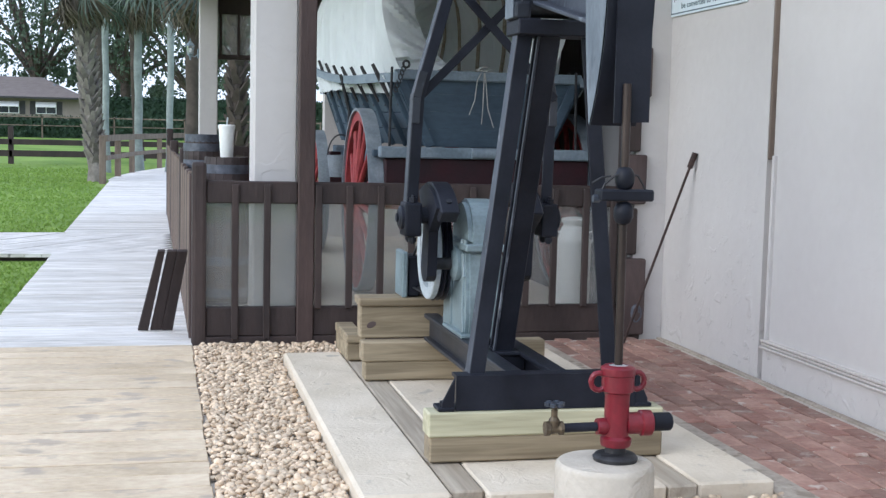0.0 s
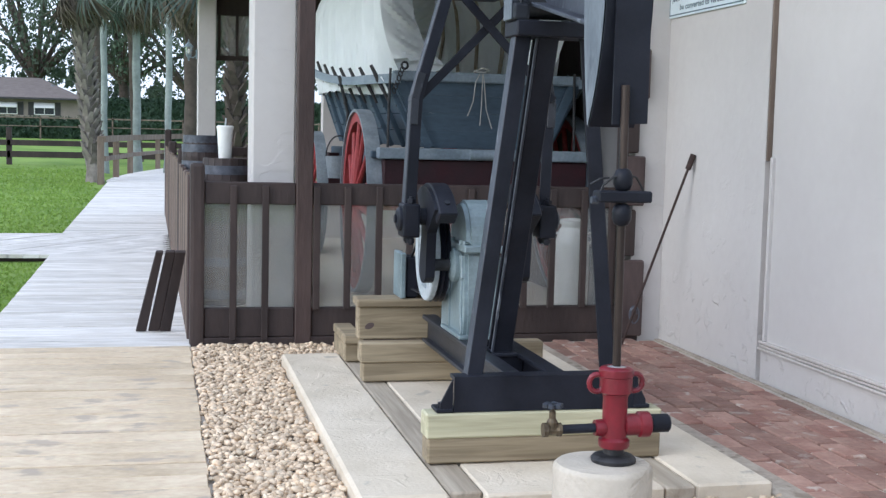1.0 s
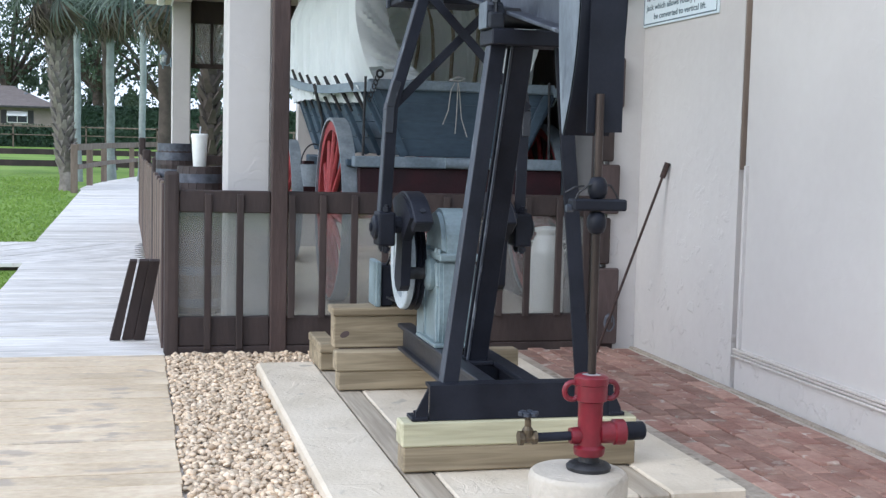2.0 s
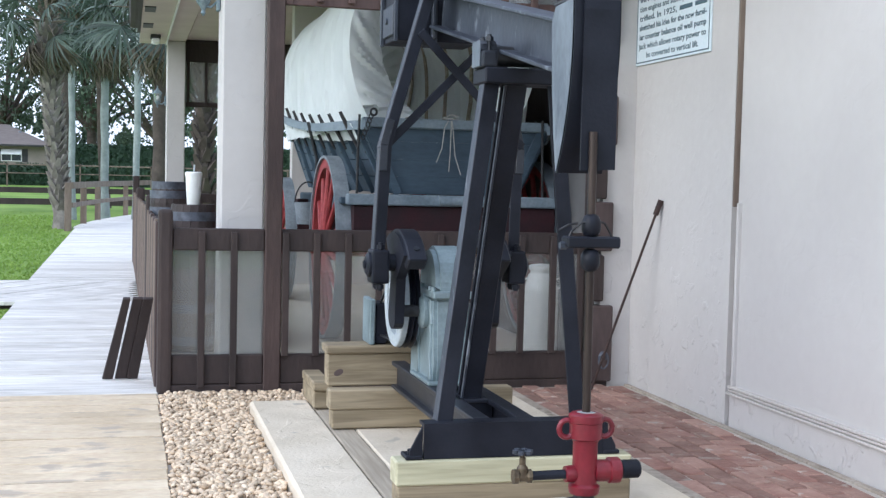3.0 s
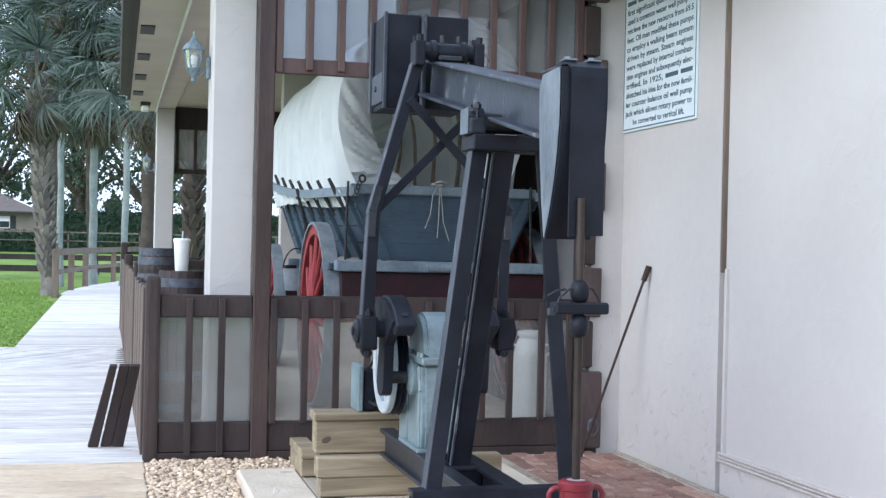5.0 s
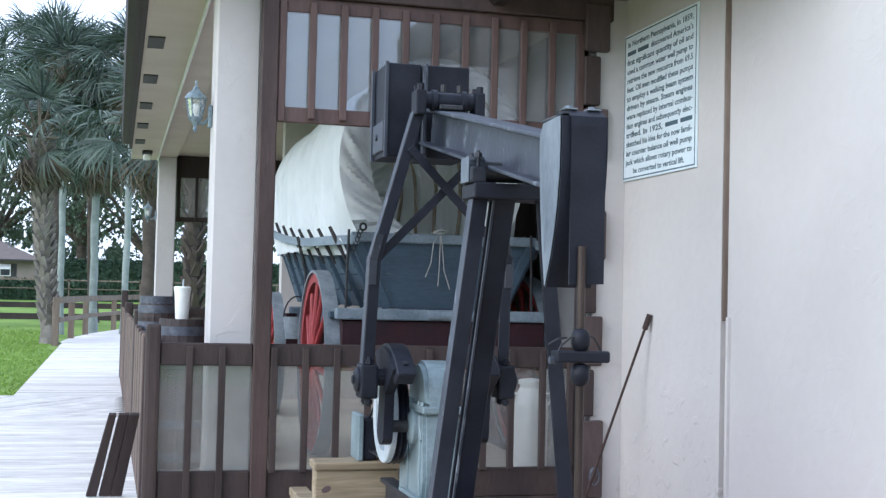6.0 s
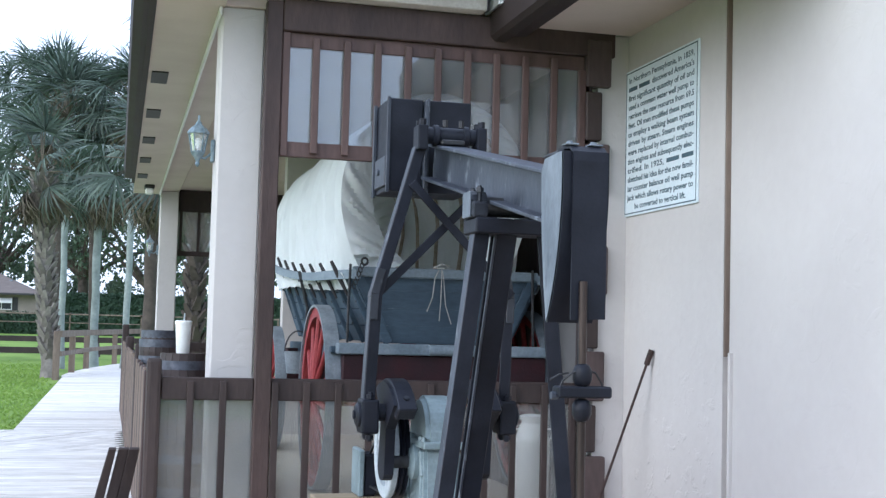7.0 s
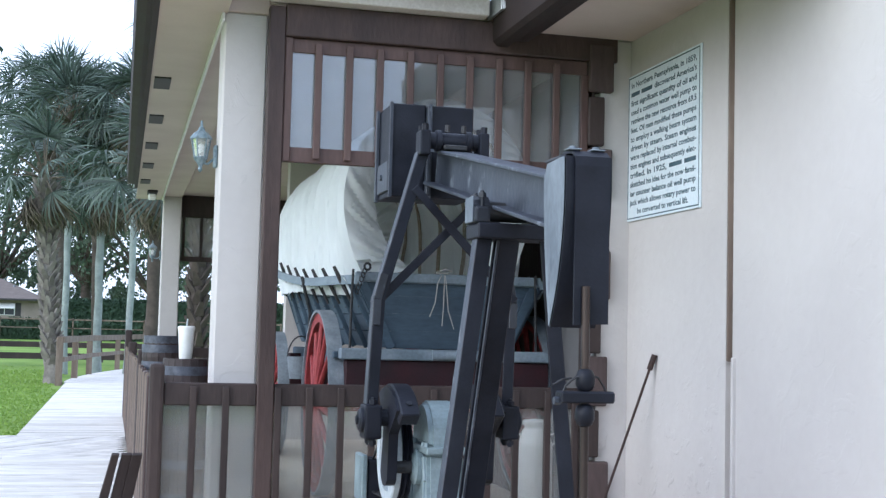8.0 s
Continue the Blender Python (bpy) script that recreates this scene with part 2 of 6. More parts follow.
WHITE_PAINT = surface("white_paint", (0.76, 0.76, 0.75), (0.82, 0.82, 0.81), 5, 0.5, 0.05)
DARK_PANE = surface("dark_window", (0.02, 0.025, 0.03), (0.04, 0.045, 0.05), 2, 0.1, 0.0)
SHUTTER = surface("dark_shutter", (0.03, 0.028, 0.03), (0.05, 0.046, 0.05), 5, 0.6, 0.1)
FOAM = surface("white_foam", (0.80, 0.80, 0.77), (0.85, 0.85, 0.83), 20, 0.6, 0.05)
STAVE = surface("dark_barrel_staves", (0.035, 0.025, 0.024), (0.075, 0.054, 0.050), 6, 0.6, 0.4, stretch=(1, 1, 0.2), island=0.25)
HOOP = surface("blued_hoop_iron", (0.075, 0.082, 0.10), (0.14, 0.15, 0.18), 20, 0.5, 0.2, metal=0.5)
SIGN_WHITE = surface("white_sign_face", (0.66, 0.74, 0.78), (0.71, 0.79, 0.83), 4, 0.4, 0.0)
SIGN_INK = surface("dark_blue_ink", (0.07, 0.115, 0.145), (0.09, 0.14, 0.17), 4, 0.5, 0.0)
VERDIGRIS = surface("blue_green_lantern_metal", (0.11, 0.155, 0.18), (0.22, 0.275, 0.305), 30, 0.5, 0.2, metal=0.2)
ROPE = surface("pale_rope", (0.34, 0.33, 0.31), (0.44, 0.43, 0.41), 40, 0.9, 0.3)
# stucco with the porch's shade painted in as a darker grey
STUCCO_SHADED = surface("stucco_darkened_for_shade", (0.15, 0.148, 0.15), (0.20, 0.198, 0.20), 1.2, 0.8, 0.15, grain=20, spec=0.2, speck=0.06)
GUTTER = surface("brown_gutter_paint", (0.030, 0.023, 0.022), (0.048, 0.037, 0.035), 4, 0.6, 0.1, spec=0.15)
TRIM = surface("beige_trim_paint", (0.50, 0.465, 0.43), (0.57, 0.535, 0.495), 3, 0.7, 0.1)
FLASHING = surface("galvanised_flashing", (0.45, 0.47, 0.48), (0.60, 0.62, 0.63), 12, 0.4, 0.2, metal=0.7)
# the haze on this pane paints a pale veil of reflected sky
PANE = glass("window_acrylic", (0.66, 0.71, 0.80), 0.02, 0.095, 1.9)
HAZY = glass("hazy_acrylic", (0.82, 0.83, 0.82), 0.04, 0.13)
LAMP_GLASS = glass("lantern_glass", (0.92, 0.94, 0.94), 0.05, 0.3)


# ---- mesh helpers ----
ROOTS = {}


def thing(name, at, label, category, group="", kind=""):
    ob = new(name)
    ob.location = at
    ROOTS[ob.name] = Matrix.Translation(at)
    return tagged(ob, label, category, group, kind)


def finish(name, bm, material, smooth=False):
    me = bpy.data.meshes.new(name)
    bm.normal_update()
    bm.to_mesh(me)
    bm.free()
    me.materials.append(material)
    if smooth:
        me.shade_smooth()
        me.set_sharp_from_angle(angle=radians(38))
    return new(name, me)


def part(name, bm, material, parent=None, label="", smooth=False):
    """One mesh object, built in world places, under a thing or a part."""
    ob = finish(name, bm, material, smooth)
    if parent:
        ob.parent = parent
        ob.matrix_parent_inverse = ROOTS.get(parent.name, Matrix()).inverted()
    return tagged(ob, label)


def box(x0, x1, y0, y1, z0, z1, bevel=0.0, bm=None, m=None, seg=1):
    bm = bm or bmesh.new()
    r = bmesh.ops.create_cube(bm, size=1, matrix=Matrix.Translation(((x0 + x1) / 2, (y0 + y1) / 2, (z0 + z1) / 2))
                              @ Matrix.Diagonal((abs(x1 - x0), abs(y1 - y0), abs(z1 - z0), 1)))
    vs = r["verts"]
    if bevel:
        es = {e for v in vs for e in v.link_edges}
        out = bmesh.ops.bevel(bm, geom=list(es), offset=bevel, segments=seg, affect="EDGES", profile=0.6)
        vs = list({v for f in out["faces"] for v in f.verts} | {v for v in vs if v.is_valid})
    if m is not None:
        bmesh.ops.transform(bm, matrix=m, verts=vs)
    return bm


def aim(p, q):
    p, q = Vector(p), Vector(q)
    return Matrix.Translation((p + q) / 2) @ (q - p).to_track_quat("Z", "Y").to_matrix().to_4x4(), (q - p).length


def rod(p, q, r, r2=None, seg=14, bm=None, caps=True):
    bm = bm or bmesh.new()
    m, h = aim(p, q)
    bmesh.ops.create_cone(bm, cap_ends=caps, segments=seg, radius1=r, radius2=r if r2 is None else r2, depth=h, matrix=m)
    return bm


def bar(p, q, w, d, bevel=0.004, bm=None, up=(0, 1, 0)):
    """A squared bar from p to q: w across, d along up."""
    bm = bm or bmesh.new()
    p, q = Vector(p), Vector(q)
    z = (q - p).normalized()
    x = Vector(up).cross(z).normalized()
    y = z.cross(x)
    m = Matrix((x, y, z)).transposed().to_4x4()
    m.translation = (p + q) / 2
    h = (q - p).length
    return box(-w / 2, w / 2, -d / 2, d / 2, -h / 2, h / 2, bevel, bm, m)


def lathe(profile, at, axis="z", seg=24, bm=None):
    """A turned shape: (radius, height) rows about an axis through at."""
    bm = bm or bmesh.new()
    rings = []
    closed = profile[0] == profile[-1]
    for r, h in (profile[:-1] if closed else profile):
        ring = []
        for i in range(seg):
            a = 2 * math.pi * i / seg
            u, v = r * math.cos(a), r * math.sin(a)
            c = {"z": (u, v, h), "x": (h, u, v), "y": (v, h, u)}[axis]
            ring.append(bm.verts.new(Vector(at) + Vector(c)))
        rings.append(ring)
    for a, b in zip(rings, rings[1:] + rings[:1] if closed else rings[1:]):
        for i in range(seg):
            j = (i + 1) % seg
            bm.faces.new((a[i], a[j], b[j], b[i]))
    if closed:
        bmesh.ops.recalc_face_normals(bm, faces=bm.faces)
        return bm
    for ring, flip in ((rings[0], True), (rings[-1], False)):
        bm.faces.new(ring[::-1] if flip else ring)
    return bm


def sweep(points, r, seg=8, bm=None):
    """A round tube through points."""
    bm = bm or bmesh.new()
    pts = [Vector(p) for p in points]
    rings = []
    side = Vector((0.31, 0.57, 0.76))
    for i, p in enumerate(pts):
        d = (pts[min(i + 1, len(pts) - 1)] - pts[max(i - 1, 0)]).normalized()
        u = d.cross(side).normalized()
        v = d.cross(u)
        rr = r[i] if isinstance(r, (list, tuple)) else r
        rings.append([bm.verts.new(p + rr * (math.cos(a) * u + math.sin(a) * v))
                      for a in (2 * math.pi * k / seg for k in range(seg))])
    for a, b in zip(rings, rings[1:]):
        for k in range(seg):
            bm.faces.new((a[k], a[(k + 1) % seg], b[(k + 1) % seg], b[k]))
    bm.faces.new(rings[0][::-1])
    bm.faces.new(rings[-1])
    return bm


def prism(outline, a0, a1, axis="x", bm=None):
    """An outline in the plane across axis, drawn out from a0 to a1. For x the outline is (y, z); y: (x, z); z: (x, y)."""
    bm = bm or bmesh.new()

    def at(p, a):
        return {"x": (a, p[0], p[1]), "y": (p[0], a, p[1]), "z": (p[0], p[1], a)}[axis]
    lo = [bm.verts.new(at(p, a0)) for p in outline]
    hi = [bm.verts.new(at(p, a1)) for p in outline]
    n = len(outline)
    for i in range(n):
        bm.faces.new((lo[i], lo[(i + 1) % n], hi[(i + 1) % n], hi[i]))
    bm.faces.new(lo[::-1])
    bm.faces.new(hi)
    bmesh.ops.recalc_face_normals(bm, faces=bm.faces)
    return bm


def mesh_from(name, verts, faces, material, smooth=False):
    me = bpy.data.meshes.new(name)
    me.from_pydata(verts, [], faces)
    me.materials.append(material)
    if smooth:
        me.shade_smooth()
    return new(name, me)


def piece(name, me, parent, m):
    """One more object on a shared mesh, under a thing, a part or a piece of the setting."""
    ob = new(name, me)
    ob.parent = parent
    ob.matrix_parent_inverse = ROOTS.get(parent.name, Matrix()).inverted()
    ob.matrix_basis = m
    return ob


def mesh_of(name, bm, material):
    me = bpy.data.meshes.new(name)
    bm.normal_update()
    bm.to_mesh(me)
    bm.free()
    me.materials.append(material)
    return me


def structure(name, bm, material, label, category, smooth=False):
    return tagged(finish(name, bm, material, smooth), label, category, kind="structure")


# ---- the ground, slab, walls and roofs ----
PUMP_X = 1.335
WALL_X = 2.94
FENCE_Y = 7.0
PORCH_END = 18.0


def rise(x, y):
    """The lawn lies a little under the boards and climbs gently far off."""
    return -0.07 + 0.67 * max(0.0, min(1.0, (y - 37) / 21))


def build_ground():
    xs = [-3000, -800, -250, -90, -45, -25, -14, -8, -4, -1, 2, 5, 10, 25, 60, 250, 800, 3000]
    ys = [-3000, -500, -60, -10, 0, 4, 8, 12, 16, 20, 25, 30, 36, 42, 50, 60, 72, 90, 130, 300, 900, 3000]
    verts = [(x, y, rise(x, y)) for y in ys for x in xs]
    w = len(xs)
    faces = [(j * w + i, j * w + i + 1, (j + 1) * w + i + 1, (j + 1) * w + i) for j in range(len(ys) - 1) for i in range(w - 1)]
    tagged(mesh_from("ground", verts, faces, LAWN), "mown green lawn reaching to the far trees", "lawn", kind="structure")


build_ground()
structure("gravel_bed", box(0.168, 2.19, -2.0, 6.97, -0.06, -0.022), MORTAR, "sandy bed under loose river pebbles", "ground")
structure("porch_floor", box(0.19, 2.78, 7.08, PORCH_END, -0.06, 0.08), CONCRETE, "plain concrete porch floor under the wagon", "floor")

# main building wall with its sunken door panel and ledge
structure("wall_east", box(WALL_X, WALL_X + 0.2, 5.73, 7.6, -0.06, 3.6), STUCCO_LOW, "cream painted stucco wall with trowel marks", "wall")
structure("wall_panel", box(WALL_X + 0.015, WALL_X + 0.2, -2.0, 5.69, 0.17, 3.6), STUCCO_FLAT, "smooth cream wall panel beside a vertical seam", "wall")
structure("wall_base", box(WALL_X + 0.004, WALL_X + 0.2, -2.0, 5.69, -0.06, 0.155), STUCCO_LOW, "cream stucco plinth below a ledge", "wall")
structure("wall_back", box(WALL_X + 0.04, WALL_X + 0.2, 5.69, 5.73, -0.06, 3.6), TRIM, "shadowed joint in the stucco wall", "wall")
bm = box(WALL_X - 0.012, WALL_X + 0.05, -2.0, 5.70, 0.158, 0.170, 0.002)
box(WALL_X - 0.004, WALL_X + 0.05, -2.0, 5.70, 0.174, 0.186, 0.002, bm)
box(WALL_X - 0.008, WALL_X + 0.05, -2.0, 5.70, 0.190, 0.204, 0.002, bm)
structure("trim_ledge", bm, TRIM, "thin ribbed painted ledge along the wall", "ledge")
structure("trim_seam", box(WALL_X - 0.004, WALL_X + 0.03, 5.650, 5.672, 0.205, 1.12, 0.003), STUCCO, "narrow painted strip beside the wall seam", "trim")
structure("trim_seam_upper", box(WALL_X - 0.010, WALL_X + 0.03, 5.694, 5.706, 1.10, 3.3, 0.002), FADED, "thin weathered strip in the wall seam", "trim")

# eave of the main building over the wall
structure("wall_corner", box(2.745, WALL_X, 6.994, 7.16, -0.05, 2.998), STUCCO_LOW, "cream stucco return between the board ends", "wall")
# the stucco wall runs on here; its grey stands for porch shade
structure("wall_return", box(WALL_X - 0.02, WALL_X + 0.2, 7.6, 8.2, -0.06, 3.6), STUCCO_SHADED, "stucco wall end inside the porch, coloured grey for shade", "wall")
structure("wall_porch", box(WALL_X - 0.016, WALL_X + 0.2, 8.2, PORCH_END, -0.06, 3.6), BROWN, "dark brown board wall inside the porch", "wall")
structure("wall_inner", box(1.655, WALL_X - 0.02, 13.0, 13.2, -0.06, 3.06), STUCCO, "cream stucco wall behind the wagon", "wall")
structure("soffit_east", box(2.27, WALL_X, 4.6, 6.96, 3.00, 3.03), SOFFIT, "beige soffit board under the eave", "soffit")
structure("eave_fascia", prism([(2.045, 3.10), (2.05, 2.925), (2.075, 2.90), (2.14, 2.895), (2.15, 2.93), (2.27, 2.94), (2.27, 3.10)], 4.6, 6.955, "y"), GUTTER, "dark brown fascia and gutter of the eave", "fascia")
structure("roof_eave", prism([(2.04, 3.10), (2.94, 3.10), (2.94, 3.6), (2.04, 3.16)], 4.6, PORCH_END, "y"), SHINGLE, "brown shingle slope above the eave", "roof")
structure("roof_east", box(WALL_X, 7.0, -2.0, PORCH_END, 3.6, 3.7), SHINGLE, "brown shingle roof of the main building", "roof")

# porch roof: soffit, beam, gutter, front edge
structure("soffit_west", box(0.14, 0.52, 6.6, PORCH_END, 3.00, 3.03), SOFFIT, "beige soffit of the porch eave with dark vents", "soffit")
structure("trim_beam", box(0.488, 0.504, 7.10, PORCH_END - 0.3, 2.955, 2.9985, 0.002), WHITE_PAINT, "narrow white trim board between soffit and porch beam", "trim")
structure("porch_beam", box(0.505, 0.76, 7.12, PORCH_END, 3.012, 3.25, 0.006), SOFFIT, "beige porch beam over the columns", "beam")
structure("porch_ceiling", box(0.76, WALL_X, 7.06, PORCH_END, 3.06, 3.1), SOFFIT, "beige porch ceiling over the wagon", "ceiling")
bm = prism([(0.0, 3.14), (0.015, 3.02), (0.07, 3.0), (0.10, 3.0), (0.10, 3.14)], 6.6, 16.2, "y")
box(0.10, 0.14, 6.6, 16.6, 2.99, 3.2, 0.003, bm)
structure("gutter", bm, GUTTER, "dark brown gutter and fascia along the porch eave", "gutter")
structure("roof_porch", box(0.012, 2.05, 6.6, PORCH_END, 3.2, 3.26), SHINGLE, "brown shingle roof over the porch", "roof")
for i, y in enumerate((9.12, 10.78, 12.42, 14.0, 15.57)):
    tagged(finish("soffit_vent", box(0.165, 0.283, y, y + 0.42, 2.988, 2.9995), SHUTTER), "small dark rectangular vent in the soffit", "vent",
           "soffit vents")


def column(y, label):
    c = thing("column", (0.625, y + 0.15, 0.0), label, "column", "porch columns", "")
    part("shaft", box(0.505, 0.755, y, y + 0.30, 0.0 if y < 8 else -0.06, 3.014, 0.012), STUCCO, c)
    return c


column(7.14, "square cream stucco column behind the fence")
column(17.6, "square cream stucco column at the porch end")


# ---- slab and timbers under the pump ----
SLAB = 0.05
structure("concrete_slab", box(0.615, 0.912, 3.8, 6.38, -0.05, SLAB, 0.012), CONCRETE, "pale concrete slab strip, chipped at its edge", "slab")
structure("slab_middle", box(1.03, 1.645, 3.8, 6.38, -0.05, SLAB - 0.004, 0.008), CONCRETE, "pale concrete slab between timber sleepers", "slab")
structure("slab_outer", box(1.758, 2.035, 3.8, 6.38, -0.05, SLAB, 0.008), CONCRETE, "pale concrete slab beside the brick path", "slab")


def timber(name, x0, x1, y0, y1, z0, z1, material, label):
    b = tagged(finish(name, box(x0, x1, y0, y1, z0, z1, 0.006), material), label, "timber", "pump support timbers")
    return b


timber("sleeper", 0.917, 1.026, 3.84, 6.38, -0.05, SLAB - 0.006, TIMBER_OLD, "greyed timber sleeper set flush in the slab")
timber("sleeper", 1.649, 1.754, 3.80, 6.38, -0.05, SLAB - 0.006, TIMBER_OLD, "greyed timber sleeper set flush in the slab")
timber("timber", 0.912, 1.775, 4.165, 4.262, SLAB, 0.139, TIMBER, "yellow pine timber across the slab under the pump")
timber("timber", 0.905, 1.775, 4.160, 4.262, 0.140, 0.228, TIMBER_GREEN, "pale green treated timber under the pump frame")
timber("timber", 0.915, 1.775, 5.61, 5.70, SLAB, 0.139, TIMBER, "yellow pine timber across the slab behind the pump")
timber("timber", 0.900, 1.775, 5.60, 5.69, 0.140, 0.232, TIMBER, "yellow pine timber under the rear of the pump")
block = timber("timber", 0.905, 1.30, 5.70, 5.80, 0.233, 0.385, TIMBER, "short thick pine block with a dark knot")
part("knot", prism([(0.957 + 0.022 * math.cos(a), 0.297 + 0.015 * math.sin(a) + 0.006 * math.cos(a)) for a in (2 * math.pi * k / 14 for k in range(14))], 5.6985, 5.7015, "y"),
     BROWN_DULL, block, "dark oval knot")
timber("timber", 0.895, 1.30, 5.68, 5.83, 0.386, 0.425, TIMBER, "pale pine plank on top of the timber stack")
timber("timber", 0.905, 0.995, 6.12, 6.52, SLAB, 0.139, TIMBER, "pine timber end behind the stack")
timber("timber", 0.900, 0.995, 6.10, 6.52, 0.140, 0.185, TIMBER, "pine timber end with mortise hole")
structure("path_border", box(2.045, 2.168, -2.0, 6.97, -0.05, 0.004, 0.003), DIRT, "sandy trodden dirt strip beside the brick path", "edging")
structure("path_edge", box(2.905, 2.936, -2.0, 6.97, -0.05, 0.001, 0.002), DIRT, "thin sandy mortar edge along the wall", "edging")


# ---- porch fence with glazed lattice ----
def fence():
    f = thing("porch_fence", (1.5, FENCE_Y, 0.0), "dark brown stained wooden fence with glazed slatted panels", "fence")
    y = FENCE_Y
    part("corner_post", box(0.163, 0.243, y - 0.03, y + 0.06, -0.03, 1.005, 0.02, seg=2), BROWN, f)
    part("tall_post", box(0.745, 0.838, y - 0.03, y + 0.06, -0.03, 3.03, 0.006), BROWN_WARM, f, "tall brown post from the gravel to the header")
    part("end_post", box(2.655, 2.705, y - 0.02, y + 0.06, -0.03, 3.03, 0.006), BROWN, f)
    part("top_rail", box(0.243, 0.745, y - 0.005, y + 0.04, 0.78, 0.903, 0.006), BROWN, f)
    part("top_rail", box(0.838, 2.70, y - 0.005, y + 0.04, 0.78, 0.903, 0.006), BROWN, f)
    part("bottom_rail", box(0.243, 0.745, y - 0.005, y + 0.04, 0.035, 0.20, 0.006), BROWN, f)
    part("bottom_rail", box(0.838, 2.70, y - 0.005, y + 0.04, 0.035, 0.20, 0.006), BROWN, f)
    part("kick_board", box(0.19, 2.80, y - 0.02, y + 0.05, -0.05, 0.035, 0.004), BROWN, f)
    for x0, x1 in ((0.243, 0.745), (0.838, 2.70)):
        p = part("pane", box(x0, x1, y + 0.045, y + 0.050, 0.19, 0.79), HAZY, f, "slightly hazy clear acrylic pane")
        p.visible_shadow = False
    for x in (0.400, 0.576, 0.862, 1.037, 1.216, 1.395, 1.574, 1.752, 1.93, 2.08, 2.246, 2.439, 2.61):
        part("slat", box(x - 0.019, x + 0.019, y - 0.033, y - 0.006, 0.02 if x < 0.7 else 0.19, 0.885, 0.004), BROWN, f)
    # glazed lattice over the opening
    part("header", box(0.838, 2.84, y - 0.04, y + 0.06, 2.86, 3.045, 0.006), BROWN_WARM, f, "deep brown header beam over the lattice")
    part("lattice_top_rail", box(0.868, 2.70, y - 0.005, y + 0.04, 2.775, 2.858, 0.004), BROWN_RED, f)
    part("lattice_bottom_rail", box(0.868, 2.70, y - 0.005, y + 0.04, 2.150, 2.235, 0.004), BROWN_RED, f)
    part("lattice_stile", box(0.840, 0.882, y - 0.02, y + 0.04, 2.150, 2.858, 0.004), BROWN_RED, f)
    part("lattice_stile", box(2.62, 2.69, y - 0.02, y + 0.04, 2.236, 2.774, 0.004), BROWN_RED, f)
    for i in range(10):
        x = 1.030 + 0.1785 * i
        if x < 2.55:
            part("lattice_slat", box(x - 0.02, x + 0.02, y - 0.035, y - 0.006, 2.17, 2.83, 0.004), BROWN_RED, f)
    p = part("lattice_pane", box(0.88, 2.66, y + 0.005, y + 0.010, 2.236, 2.774), PANE, f, "clear acrylic pane mirroring the sky")
    p.visible_shadow = False
    # stacked board ends where the fence meets the wall
    for k, (z0, z1, x) in enumerate(((0.02, 0.475, 2.815), (0.50, 0.775, 2.755), (0.80, 1.092, 2.800), (1.11, 1.405, 2.760), (1.43, 1.72, 2.812),
                                     (1.74, 2.03, 2.762), (2.05, 2.33, 2.812), (2.35, 2.645, 2.762), (2.675, 2.96, 2.815))):
        part("board_end", box(2.66, x, y - 0.05 if k % 2 == 0 else y - 0.042, y + 0.05, z0, z1, 0.008), BROWN if k % 2 else BROWN_DULL, f)
    return f


fence()


def side_rail():
    """The fence turns the corner and runs along the walkway."""
    f = thing("walkway_railing", (0.2, 11.0, 0.0), "weathered brown wooden railing along the boardwalk", "railing")
    def line(y):
        return 0.148 - 0.0078 * (y - 7.0)
    for y, z in ((9.4, 1.04), (13.9, 1.04), (17.3, 1.16)):
        x = line(y)
        part("post", box(x, x + 0.088, y - 0.045, y + 0.045, -0.05, z, 0.018, seg=2), BROWN, f)
    a, b = 7.07, 17.3
    for name, z0, z1 in (("top_rail", 0.80, 0.90), ("bottom_rail", 0.04, 0.19)):
        part(name, bar((line(a) + 0.062, a, (z0 + z1) / 2), (line(b) + 0.062, b, (z0 + z1) / 2), 0.045, z1 - z0, 0.005, up=(0, 0, 1)), BROWN, f)
    for i in range(56):
        y = 7.2 + 0.18 * i
        part("slat", box(line(y) + 0.006, line(y) + 0.032, y - 0.055, y + 0.055, 0.0, 0.93 + 0.012 * math.sin(i * 2.3), 0.004), FADED if i % 3 else BROWN_DULL, f)


side_rail()


# ---- pump jack ----
def nut(at, axis, r, h, bm):
    d = {"x": Vector((h, 0, 0)), "y": Vector((0, h, 0)), "z": Vector((0, 0, h))}[axis]
    return rod(Vector(at) - d / 2, Vector(at) + d / 2, r, seg=6, bm=bm)


def i_beam(p, q, w, h, t, bm=None):
    """A rolled beam from p to q: flanges w wide, h deep, lying in the plane of x = const."""
    bm = bm or bmesh.new()
    p, q = Vector(p), Vector(q)
    d = (q - p).normalized()
    up = Vector((1, 0, 0)).cross(d).normalized()
    if up.z < 0:
        up = -up
    for s in (1, -1):
        o = up * s * (h / 2 - t / 2)
        bar(p + o, q + o, w, t, 0.003, bm, up=up)
    bar(p, q, t, h - 2 * t + 0.002, 0.0, bm, up=up)
    return bm


